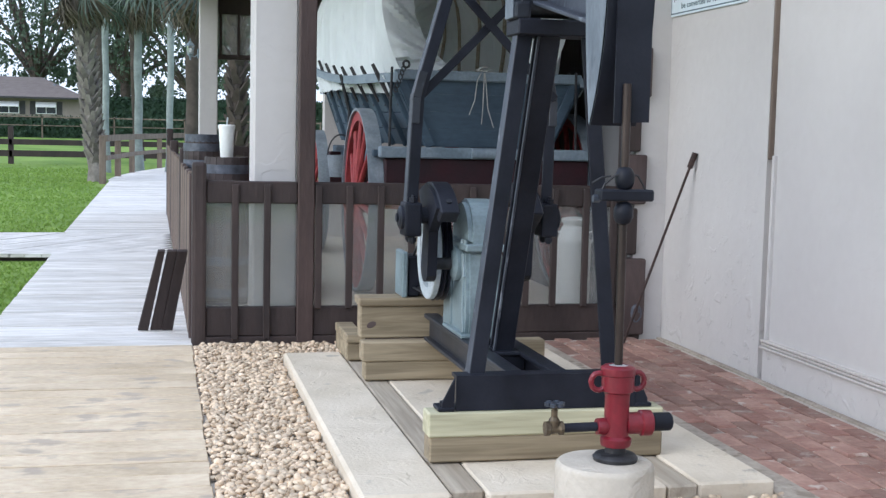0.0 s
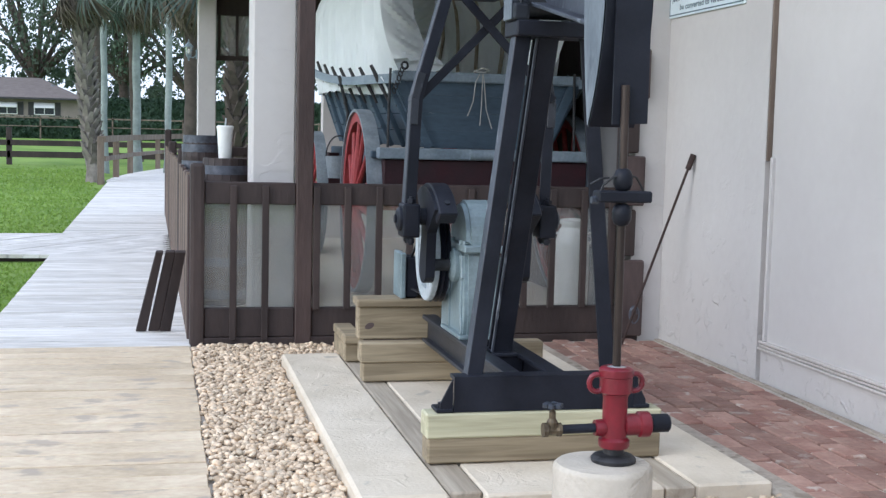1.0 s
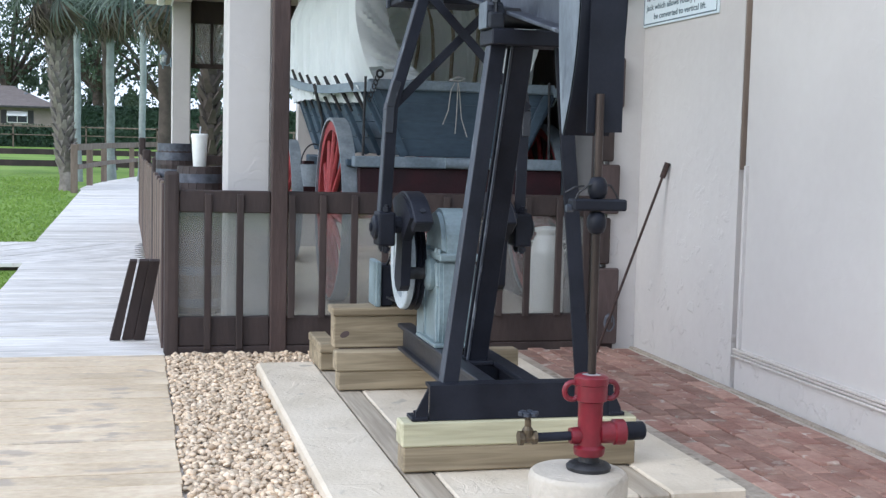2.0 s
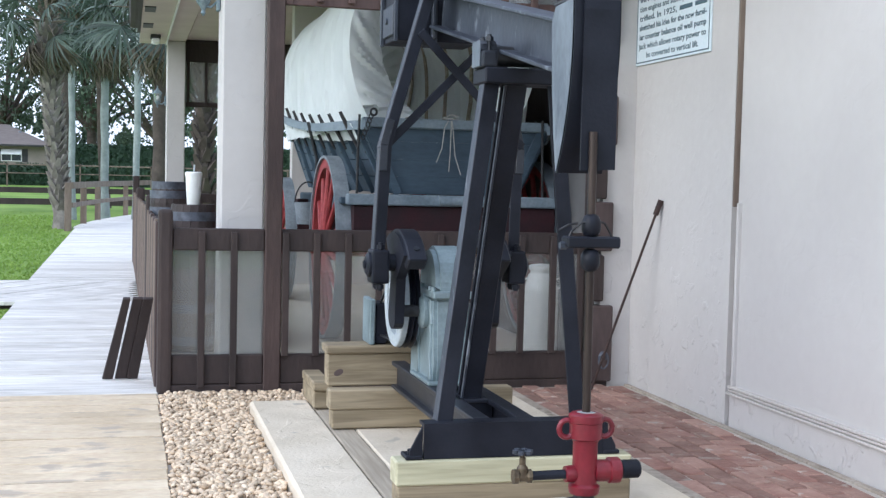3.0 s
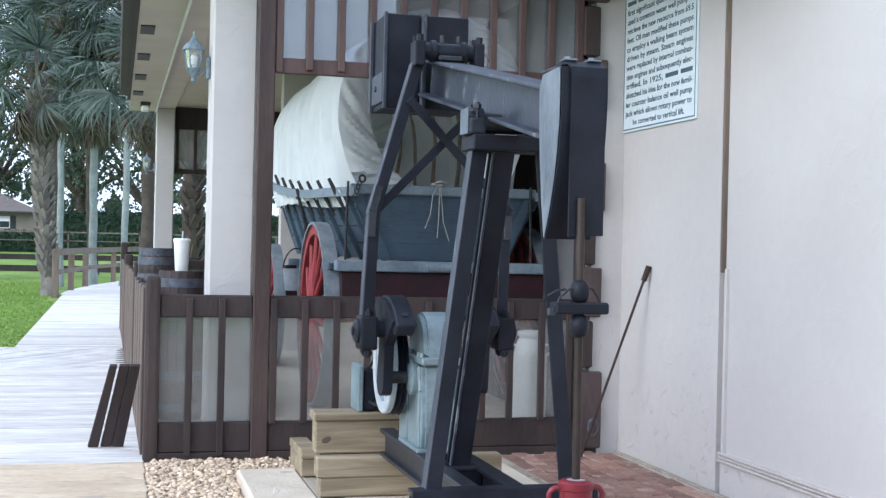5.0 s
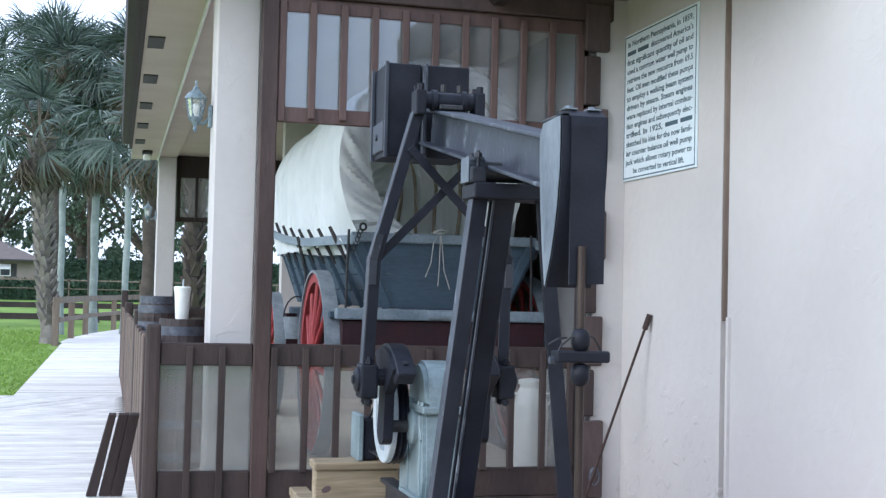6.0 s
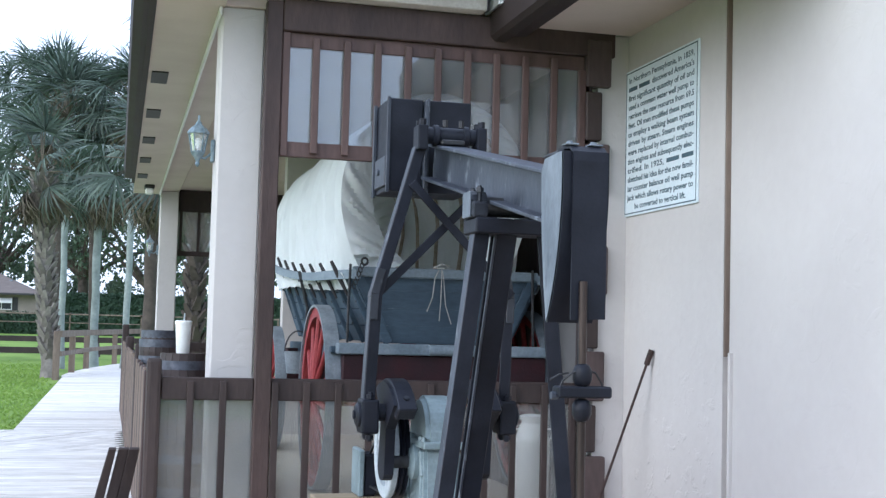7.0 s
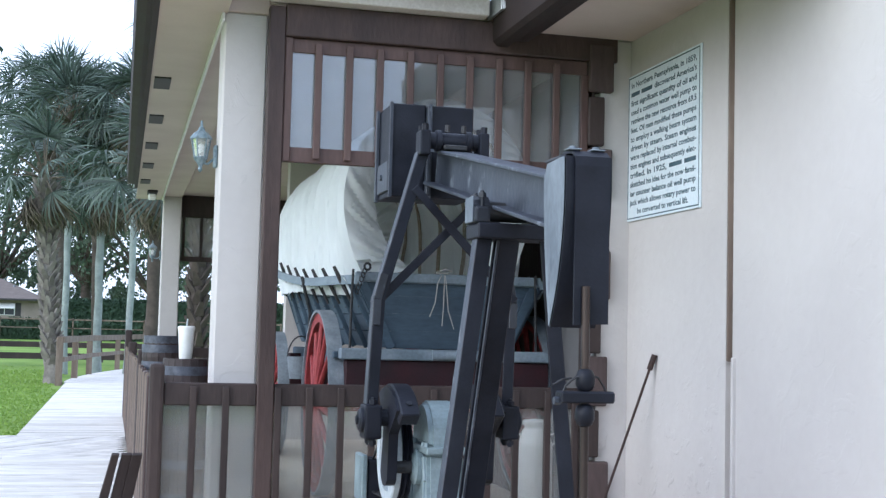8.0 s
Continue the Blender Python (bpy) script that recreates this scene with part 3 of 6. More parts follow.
def pump_jack():
    c = PUMP_X
    P = thing("pump_jack", (c, 4.9, 0.228), "small black painted oil well pump jack on timber sleepers", "pump jack")
    base = 0.230
    # base frame: front channel with gusset feet, two skids, cross members
    web = [(4.175, base), (4.25, base), (4.25, base + 0.012), (4.19, base + 0.012), (4.19, base + 0.113), (4.25, base + 0.113), (4.25, base + 0.125), (4.175, base + 0.125)]
    bm = prism(web, c - 0.33, c + 0.35, "x")
    part("front_channel", bm, BLACK, P)
    for s in (-1, 1):
        x = c + s * 0.335
        bm = prism([(x, base), (x + s * 0.045, base), (x + s * 0.045, base + 0.03), (x, base + 0.118)], 4.172, 4.184, "y")
        box(min(x, x + s * 0.06), max(x, x + s * 0.06), 4.168, 4.255, base, base + 0.014, 0.003, bm)
        nut((x + s * 0.035, 4.20, base + 0.022), "z", 0.014, 0.02, bm)
        part("foot", bm, BLACK, P)
        bm = box(c - 0.02 + s * 0.083 - 0.033, c - 0.02 + s * 0.083 + 0.033, 4.25, 5.66, base + 0.105, base + 0.125, 0.003)
        box(c - 0.02 + s * 0.083 - 0.006, c - 0.02 + s * 0.083 + 0.006, 4.25, 5.66, base + 0.015, base + 0.106, 0.0, bm)
        box(c - 0.02 + s * 0.083 - 0.033, c - 0.02 + s * 0.083 + 0.033, 4.25, 5.66, base, base + 0.016, 0.003, bm)
        part("skid", bm, BLACK_WORN if s < 0 else BLACK, P)
    for y in (4.68, 5.02, 5.60):
        part("cross_member", box(c - 0.095, c + 0.055, y - 0.045, y + 0.045, base + 0.01, base + 0.11, 0.004), BLACK, P)
    # samson post: two spread front legs and one raking rear leg
    top = 1.565
    for s in (-1, 1):
        foot_x, top_x, o = (c - 0.262, c - 0.082, -0.024) if s < 0 else (c + 0.256, c + 0.150, 0.024)
        wide = 0.056 if s < 0 else 0.054
        bm = bar((foot_x, 4.215, base + 0.005), (top_x, 4.295, top), wide, 0.012, 0.002, up=(0, 1, 0))
        part("front_leg", bm, BLACK, P)
        bm = bmesh.new()
        bar((foot_x + o, 4.24, base + 0.005), (top_x + o, 4.32, top), 0.012, 0.06, 0.002, bm)
        # left flange gets the paler steel to paint in the light it catches
        part("leg_flange", bm, DUSTY_LIT if s < 0 else BLACK, P)
    bm = i_beam((c + 0.018, 4.35, top), (c - 0.026, 4.70, base + 0.11), 0.076, 0.080, 0.010)
    part("rear_leg", bm, BLACK, P)
    part("leg_edge", bar((c - 0.024, 4.315, top), (c - 0.068, 4.66, base + 0.11), 0.008, 0.016, 0.001), DUSTY_LIT, P, "dusty grey edge of the rear leg")
    part("leg_plate", box(c - 0.085, c + 0.03, 4.62, 4.78, base + 0.11, base + 0.125, 0.003), BLACK, P)
    cap = box(c - 0.124, c + 0.185, 4.235, 4.40, top - 0.02, top + 0.035, 0.005)
    part("post_cap", cap, BLACK, P)
    # saddle bearing with its bolts
    bm = lathe([(0.02, -0.125), (0.032, -0.12), (0.036, -0.05), (0.036, 0.05), (0.032, 0.12), (0.02, 0.125)], (c, 4.31, 1.645), "x", 18)
    part("saddle_shaft", bm, IRON, P, smooth=True)
    for s in (-1, 1):
        bm = box(c + s * 0.105 - 0.03, c + s * 0.105 + 0.03, 4.25, 4.37, top + 0.035, 1.66, 0.01, seg=2)
        rod((c + s * 0.105 - 0.03, 4.31, 1.655), (c + s * 0.105 + 0.03, 4.31, 1.655), 0.045, bm=bm)
        for y in (4.265, 4.355):
            rod((c + s * 0.105, y, 1.6), (c + s * 0.105, y, 1.715), 0.008, seg=8, bm=bm)
            nut((c + s * 0.105, y, 1.70), "z", 0.015, 0.016, bm)
        part("bearing_block", bm, BLACK_WORN, P)
        # left plate paler than the right: side light put into its colour
        part("end_plate", box(c + s * 0.1385 - 0.003, c + s * 0.1385 + 0.003, 4.262, 4.358, top + 0.037, 1.694, 0.002), CHALKY_LIT if s < 0 else BLACK, P, "bearing end plate, the chalky left one coloured as sky-lit")
    # walking beam, tilted nose down
    tilt = 0.193
    def beam_z(y):
        return 1.742 + tilt * (y - 4.31)
    part("walking_beam", i_beam((c, 3.58, beam_z(3.58)), (c, 5.35, beam_z(5.35)), 0.125, 0.165, 0.014), DUSTY_LIT, P,
         "dusty black rolled steel walking beam")
    # horsehead: curved face plate between two cheeks
    def arc(r, a0, a1, n):
        return [(4.31 - r * math.cos(a0 + (a1 - a0) * i / n), 1.657 + r * math.sin(a0 + (a1 - a0) * i / n)) for i in range(n + 1)]
    R = 0.817
    face = arc(R, radians(6.0), radians(-31.5), 16)
    cheek = arc(R - 0.004, radians(5.5), radians(-31), 16) + [(3.632, 1.235), (3.657, 1.34), (3.682, 1.48), (3.694, 1.60), (3.698, 1.70), (3.670, 1.738), (3.53, 1.744)]
    for s in (-1, 1):
        xx = 1.339 + s * 0.067
        # left cheek carries painted skylight, right cheek stays black
        part("horsehead_cheek", prism(cheek, xx - 0.005, xx + 0.005, "x"), CHALKY_LIT if s < 0 else BLACK, P, "steel cheek plate of the horsehead, the chalky left one coloured as sky-lit")
    strip = face + [(y + 0.016, z) for y, z in face[::-1]]
    part("horsehead_face", prism(strip, c - 0.068, c + 0.077, "x"), BLACK, P, "curved black face of the horsehead")
    # flat belt laid over the crown and hanging plumb in front of the face
    front = 4.31 - R - 0.006
    belt = [(3.63, 1.752), (3.56, 1.757), (3.515, 1.752), (front + 0.004, 1.735), (front, 1.71), (front, 1.238), (front - 0.008, 1.238), (front - 0.008, 1.712),
            (front - 0.003, 1.741), (3.512, 1.760), (3.56, 1.766), (3.63, 1.761)]
    belt_bm = prism(belt, c - 0.043, c + 0.066, "x")
    for v in belt_bm.verts:
        if v.co.z < 1.25:
            v.co.z += 0.008 * math.sin(v.co.x * 90)
    part("bridle_belt", belt_bm, BLACK, P, "wide flat black belt hanging from the horsehead")
    for x in (-0.036, 0.040):
        bm = box(c + x - 0.022, c + x + 0.022, 3.507, 3.55, 1.763, 1.768, 0.002)
        nut((c + x - 0.004, 3.525, 1.771), "z", 0.011, 0.009, bm)
        part("belt_clamp", bm, CHALKY_LIT, P, "small bolted clamp plate with pale worn bolt")
    part("head_cap", box(c - 0.068, c + 0.077, 3.55, 3.69, 1.742, 1.7505, 0.002), BLACK_WORN, P)
    # equalizer bar over the tail
    ye, ze = 5.10, 2.006
    part("equalizer", lathe([(0.025, -0.14), (0.036, -0.13), (0.036, -0.08), (0.046, -0.075), (0.046, -0.055), (0.036, -0.05), (0.036, 0.05),
                             (0.046, 0.055), (0.046, 0.075), (0.036, 0.08), (0.036, 0.13), (0.025, 0.14)], (c, ye, ze + 0.012), "x", 18),
         BLACK, P, smooth=True)
    for s in (-1, 1):
        bm = box(c + s * 0.128 - 0.022, c + s * 0.128 + 0.022, ye - 0.05, ye + 0.05, ze - 0.055, ze + 0.05, 0.008, seg=2)
        for y in (-0.032, 0.032):
            nut((c + s * 0.128, ye + y, ze + 0.062), "z", 0.015, 0.028, bm)
        part("pitman_clamp", bm, BLACK, P)
    bm = box(c - 0.05, c + 0.05, ye - 0.06, ye + 0.06, beam_z(ye) + 0.08, ze - 0.01, 0.004)
    for x in (-0.035, 0.035):
        nut((c + x, ye - 0.045, ze + 0.058), "z", 0.012, 0.03, bm)
    part("equalizer_saddle", bm, IRON, P)
    # pitman arms, bent outward, with a cross brace
    theta, hub, yc, throw, mc = radians(82), 0.650, 5.105, 0.205, 1.303
    wy, pz = yc - throw * math.cos(theta), hub + throw * math.sin(theta)
    kx, kz, px = 0.285, 1.340, 0.290
    for s in (-1, 1):
        bm, web = bmesh.new(), bmesh.new()
        kink = Vector((c - 0.012 + s * kx, ye, kz))
        for a, b in (((c + s * 0.128, ye, ze - 0.05), kink), (kink, (mc + s * px, wy, pz + 0.03))):
            a, b = Vector(a), Vector(b)
            d = (b - a).normalized() * 0.014
            bar(a - d, b + d, 0.046, 0.010, 0.002, bm, up=(0, 1, 0))
            side = Vector((s * 0.021, 0.03, 0))
            bar(a + side - d, b + side + d, 0.010, 0.06, 0.002, web, up=(0, 1, 0))
        arm = part("pitman_arm", bm, BLACK, P)
        # outer left flange coloured lighter, as if lit from the left
        part("arm_flange", web, DUSTY_LIT if s < 0 else BLACK, arm)
        # splice welded over the bend
        low = kink.lerp(Vector((mc + s * px, wy, pz)), 0.22)
        high = kink.lerp(Vector((c + s * 0.128, ye, ze)), 0.16)
        bm = bmesh.new()
        for end in (low, high):
            bar(kink + Vector((s * 0.010, -0.008, 0)), end + Vector((s * 0.010, -0.008, 0)), 0.034, 0.008, 0.002, bm, up=(0, 1, 0))
        part("splice_plate", bm, BLACK_WORN, arm)
        brace = bar((c + s * 0.165, ye + 0.02 * s, 1.812), (c - s * 0.285, ye + 0.02 * s, 1.347), 0.036, 0.010, 0.002, up=(0, 1, 0))
        part("cross_brace", brace, BLACK, P)
        # wrist bearing: block, strap bolts and round end cap
        bx = mc + s * 0.293
        bm = box(bx - 0.036, bx + 0.036, wy - 0.06, wy + 0.06, pz - 0.085, pz + 0.055, 0.010, seg=2)
        for y in (-0.04, 0.04):
            rod((bx, wy + y, pz - 0.115), (bx, wy + y, pz + 0.085), 0.010, seg=8, bm=bm)
            nut((bx, wy + y, pz + 0.066), "z", 0.017, 0.018, bm)
            nut((bx, wy + y, pz - 0.098), "z", 0.017, 0.018, bm)
        lathe([(0.02, -0.012), (0.052, -0.012), (0.050, 0.010), (0.036, 0.018), (0.01, 0.019)] if s > 0 else
              [(0.01, -0.019), (0.036, -0.018), (0.050, -0.010), (0.052, 0.012), (0.02, 0.012)], (bx + s * 0.036, wy, pz - 0.01), "x", 24, bm)
        nut((bx + s * 0.057, wy, pz - 0.01), "x", 0.018, 0.012, bm)
        part("wrist_bearing", bm, BLACK, P)

        # crank: flat arm from the shaft, with a heavy rim segment on its outer end
        def turned(r, a):
            return (yc - r * math.cos(theta + radians(a)), hub + r * math.sin(theta + radians(a)))
        plate = [turned(0.078, a) for a in range(120, 241, 20)] + [turned(0.16, -21)] + [turned(0.328, a) for a in range(-34, 35, 4)] + [turned(0.16, 21)]
        bm = prism(plate, mc + s * 0.186, mc + s * 0.226, "x")
        rod((mc + s * 0.226, wy, pz), (mc + s * 0.262, wy, pz), 0.036, seg=18, bm=bm)
        crank = part("crank", bm, BLACK, P)
        rim = [turned(0.342, a) for a in range(-40, 41, 5)] + [turned(0.265, a) for a in range(38, -39, -4)]
        bm = prism(rim, mc + s * 0.136, mc + s * 0.214, "x")
        bmesh.ops.bevel(bm, geom=bm.edges[:], offset=0.005, segments=1, affect="EDGES")
        part("rim_weight", bm, BLACK, crank, "thick curved counterweight rim of the crank")
        part("crank_shaft", rod((mc + s * 0.08, yc, hub), (mc + s * 0.20, yc, hub), 0.028, seg=18), IRON, crank, smooth=True)
        for a in (-30, 30):
            part("rim_bolt", rod((mc + s * 0.175, *turned(0.340, a)), (mc + s * 0.175, *turned(0.349, a)), 0.012, seg=8), BLACK_WORN, crank)
    # tail counterweights: two thick plates bolted either side of a centre web
    for x0, x1 in ((1.128, 1.284), (1.306, 1.506)):
        w = part("counterweight", box(x0, x1, 5.39, 5.66, 1.806, 2.222, 0.004), BLACK, P, "flat black counterweight block")
        part("edge_iron", box(x0 - 0.008, x0 + 0.006, 5.376, 5.392, 1.80, 2.226, 0.001), DUSTY_LIT, w, "dusty angle iron along the block")
    part("edge_iron", box(1.112, 1.126, 5.635, 5.665, 1.80, 2.226, 0.001), DUSTY_LIT, P)
    part("centre_web", box(1.287, 1.303, 5.36, 5.66, 1.82, 2.215, 0.002), DUSTY_LIT, P)
    bm = box(1.116, 1.127, 5.40, 5.62, 1.83, 1.965, 0.004)
    nut((1.113, 5.52, 1.90), "x", 0.014, 0.012, bm)
    part("bolt_plate", bm, DUSTY_LIT, P, "pale grey bolted plate")
    return P


def gearbox():
    c = PUMP_X
    g = thing("gearbox", (c, 5.1, 0.355), "grey-green enamelled gear reducer between the pump cranks", "gearbox")
    outline = [(4.955, 0.356), (5.255, 0.356), (5.27, 0.45), (5.25, 0.715), (4.96, 0.715), (4.935, 0.45)]
    bm = prism(outline, c - 0.110, c + 0.035, "x")
    bmesh.ops.bevel(bm, geom=bm.edges[:], offset=0.014, segments=2, affect="EDGES")
    part("case", bm, GEARBOX, g, smooth=True)
    dome = [(4.95, 0.742)] + [(5.105 - 0.155 * math.cos(radians(a)), 0.76 + 0.165 * math.sin(radians(a))) for a in range(0, 181, 15)] + [(5.26, 0.742)]
    bm = prism(dome, c - 0.105, c + 0.03, "x")
    bmesh.ops.bevel(bm, geom=bm.edges[:], offset=0.018, segments=2, affect="EDGES")
    part("cover", bm, GEARBOX, g, "rounded grey-green gear cover", smooth=True)
    part("flange", box(c - 0.122, c + 0.045, 4.925, 5.285, 0.714, 0.744, 0.005), GEARBOX, g)
    for s in (-1, 1):
        part("bearing_cap", lathe([(0.02, -0.02), (0.075, -0.018), (0.075, 0.01), (0.055, 0.022), (0.02, 0.024)] if s > 0 else
                                  [(0.02, -0.024), (0.055, -0.022), (0.075, -0.01), (0.075, 0.018), (0.02, 0.02)],
                                  (c - 0.0375 + s * 0.084, 5.105, 0.65), "x", 20), GEARBOX, g, smooth=True)
        for y in (4.975, 5.03, 5.18, 5.235):
            part("flange_bolt", nut((c - 0.0375 + s * 0.075, y, 0.75), "z", 0.009, 0.02, bmesh.new()), GEARBOX, g)
        for y in (5.0, 5.21):
            part("rib", box(c - 0.0375 + s * 0.0725 - 0.008, c - 0.0375 + s * 0.0725 + 0.008, y - 0.008, y + 0.008, 0.37, 0.70, 0.003), GEARBOX, g)
    part("foot_plate", box(c - 0.135, c + 0.06, 4.93, 5.28, 0.3555, 0.372, 0.004), GEARBOX, g)
    # sheave on the input shaft
    x, sy, sz, sr = c - 0.194, 5.300, 0.680, 0.208
    w = part("sheave", bmesh.new(), SHEAVE_GREY, g, "pale grey spoked belt sheave", smooth=True)
    bm = bmesh.new()
    lathe([(sr - 0.052, -0.012), (sr - 0.004, -0.014), (sr, -0.010), (sr, 0.010), (sr - 0.052, 0.012), (sr - 0.052, -0.012)], (x, sy, sz), "x", 48, bm)
    bm.to_mesh(w.data)
    bm.free()
    for i in range(6):
        a = 2 * math.pi * i / 6 + 0.3
        u, v = math.cos(a), math.sin(a)
        part("spoke", bar((x, sy + 0.03 * u, sz + 0.03 * v), (x, sy + (sr - 0.045) * u, sz + (sr - 0.045) * v), 0.034, 0.014, 0.004, up=(1, 0, 0)), SHEAVE_GREY, w)
    part("sheave_hub", lathe([(0.012, -0.028), (0.042, -0.028), (0.042, 0.028), (0.012, 0.028)], (x, sy, sz), "x", 18), SHEAVE_GREY, w, smooth=True)
    part("groove_rim", lathe([(sr - 0.04, 0.011), (sr + 0.006, 0.011), (sr - 0.010, 0.022), (sr + 0.006, 0.033), (sr - 0.010, 0.044), (sr + 0.006, 0.055), (sr - 0.04, 0.055), (sr - 0.04, 0.011)],
                             (x, sy, sz), "x", 48), BLACK, w, "black grooved belt rim", True)
    # belts down to the small motor pulley
    my, mz, mr = 5.775, 0.525, 0.055
    for s in (-1, 1):
        for dx in (0.022, 0.044):
            part("belt", bar((x + dx, sy + 0.02, sz + s * (sr - 0.004)), (x + dx - 0.012, my, mz + s * mr), 0.010, 0.008, 0.001, up=(0, 0, 1)), IRON, w, "black rubber belt")
    part("input_shaft", rod((x - 0.03, sy, sz), (c - 0.09, sy, sz), 0.016), IRON, g)
    part("shaft_bracket", prism([(5.20, 0.356), (5.34, 0.356), (5.335, 0.66), (5.30, 0.70), (5.26, 0.69)], c - 0.118, c - 0.085, "x"), GEARBOX, g)
    # small gusset straps on the near corner of the case
    for z0, z1 in ((0.60, 0.70), (0.37, 0.50)):
        part("case_strap", bar((c - 0.113, 4.99, z0), (c - 0.113, 5.02, z1), 0.012, 0.03, 0.003), GEARBOX, g)


def motor():
    g = thing("motor_guard", (1.14, 5.75, 0.425), "blue-grey sheet metal motor guard on the timber stack", "motor")
    part("guard", box(1.095, 1.122, 5.68, 5.86, 0.426, 0.64, 0.006), GEARBOX, g)
    part("back_plate", box(1.123, 1.185, 5.70, 5.84, 0.426, 0.62, 0.01), BLACK, g)
    part("motor_body", lathe([(0.02, -0.10), (0.07, -0.095), (0.075, 0.0), (0.07, 0.095), (0.02, 0.10)], (1.25, 5.77, 0.505), "x", 20), BLACK, g, smooth=True)


pump_jack()
gearbox()
motor()


def wellhead():
    x, y = 1.330, 3.47
    pad = tagged(finish("concrete_pier", lathe([(0.149, -0.06), (0.149, 0.213), (0.146, 0.222), (0.138, 0.229), (0.09, 0.2315), (0.02, 0.232)], (1.298, y, 0), "z", 40), CEMENT, True),
                 "round cream concrete pier under the wellhead", "pier")
    w = thing("wellhead", (x, y, 0.232), "glossy red wellhead tee with black outlet pipe", "wellhead")
    part("base_flange", lathe([(0.02, 0.2325), (0.066, 0.2325), (0.068, 0.243), (0.060, 0.252), (0.050, 0.254), (0.032, 0.257), (0.030, 0.29), (0.02, 0.291)],
                              (x, y, 0), "z", 28), IRON, w, "black iron base flange", smooth=True)
    part("body", lathe([(0.02, 0.277), (0.044, 0.277), (0.047, 0.284), (0.047, 0.300), (0.037, 0.308), (0.037, 0.428), (0.040, 0.438), (0.049, 0.444), (0.049, 0.49),
                        (0.052, 0.493), (0.052, 0.513), (0.044, 0.519), (0.030, 0.521), (0.030, 0.50), (0.02, 0.50)], (x, y, 0), "z", 32), RED, w, smooth=True)
    part("stuffing_ring", lathe([(0.016, 0.505), (0.030, 0.505), (0.030, 0.519), (0.016, 0.522)], (x, y, 0), "z", 24), FLASHING, w)
    for s in (-1, 1):
        ring = [(x + s * 0.060 + 0.024 * math.cos(a), y, 0.472 + 0.026 * math.sin(a)) for a in (2 * math.pi * i / 16 for i in range(17))]
        part("lug", sweep(ring, 0.0085, 8), RED, w, smooth=True)
    part("tee_arm", lathe([(0.02, 0.02), (0.033, 0.03), (0.033, 0.072), (0.039, 0.076), (0.039, 0.106), (0.036, 0.109), (0.02, 0.109)], (x, y, 0.343), "x", 28), RED, w, smooth=True)
    part("outlet_pipe", lathe([(0.01, 0.10), (0.028, 0.10), (0.028, 0.168), (0.024, 0.173), (0.01, 0.168)], (x, y, 0.345), "x", 24), BLACK, w, "short black outlet pipe", smooth=True)
    part("side_boss", lathe([(0.01, -0.062), (0.024, -0.062), (0.026, -0.04), (0.02, -0.02)], (x, y, 0.336), "x", 20), RED, w, smooth=True)
    part("nipple", rod((x - 0.18, y, 0.334), (x - 0.05, y, 0.336), 0.014), BLACK, w, "thin black pipe")
    v = part("valve", bmesh.new(), BRASS, w, "small brass valve with a round wheel")
    bm = bmesh.new()
    lathe([(0.010, -0.205), (0.022, -0.205), (0.022, -0.192), (0.016, -0.188), (0.016, -0.165), (0.021, -0.16), (0.021, -0.150), (0.010, -0.15)], (x - 0.018, y, 0.334), "x", 12, bm)
    lathe([(0.017, 0.35), (0.017, 0.375), (0.010, 0.385), (0.010, 0.405), (0.006, 0.41), (0.006, 0.425)], (x - 0.195, y, -0.016), "z", 12, bm)
    bm.to_mesh(v.data)
    bm.free()
    bm = bmesh.new()
    for i in range(6):
        a = math.pi * i / 3
        lathe([(0.004, 0.416), (0.010, 0.418), (0.010, 0.428), (0.004, 0.430)], (x - 0.195 + 0.022 * math.cos(a), y + 0.022 * math.sin(a), -0.016), "z", 8, bm)
        bar((x - 0.195, y, 0.407), (x - 0.195 + 0.02 * math.cos(a), y + 0.02 * math.sin(a), 0.407), 0.008, 0.008, 0, bm, up=(0, 0, 1))
    part("handwheel", bm, DUSTY_LIT, v)
    # polished rod, its carrier bar and clamps
    r = thing("polished_rod", (x, y, 0.52), "brown steel polished rod hung from a carrier bar", "rod")
    part("rod", rod((x, y, 0.50), (x - 0.004, y, 1.352), 0.0125, seg=16), ROD_STEEL, r, smooth=True)
    part("carrier_bar", box(x - 0.085, x + 0.082, y - 0.03, y + 0.03, 1.010, 1.044, 0.005), BLACK, r, "black carrier bar")
    for z in (0.974, 1.076):
        part("rod_clamp", lathe([(0.012, -0.034), (0.022, -0.028), (0.029, -0.012), (0.029, 0.012), (0.022, 0.028), (0.012, 0.034)], (x - 0.002, y, z), "z", 20), BLACK, r, smooth=True)
    part("bolt", rod((x - 0.098, y, 1.016), (x - 0.078, y, 1.016), 0.012, seg=6), DUSTY_LIT, r)
    bridle = [(x - 0.075, y, 1.03), (x - 0.062, y, 1.06), (x - 0.035, y - 0.01, 1.085), (x, y - 0.02, 1.09), (x + 0.035, y - 0.01, 1.085), (x + 0.055, y, 1.06), (x + 0.07, y, 1.03)]
    part("bridle_wire", sweep(bridle, 0.0035, 6), IRON, r)
    part("loose_wire", sweep([(x - 0.102, y, 1.062), (x - 0.075, y - 0.004, 1.078), (x - 0.045, y, 1.082)], 0.003, 6), IRON, r)
    for s in (-1, 1):
        part("cable", sweep([(x + s * 0.010, y + 0.016, 1.04), (x + s * 0.010, y + 0.014, 1.16), (x + s * 0.010, y + 0.012, 1.26)], 0.003, 6), BLACK, r)


wellhead()


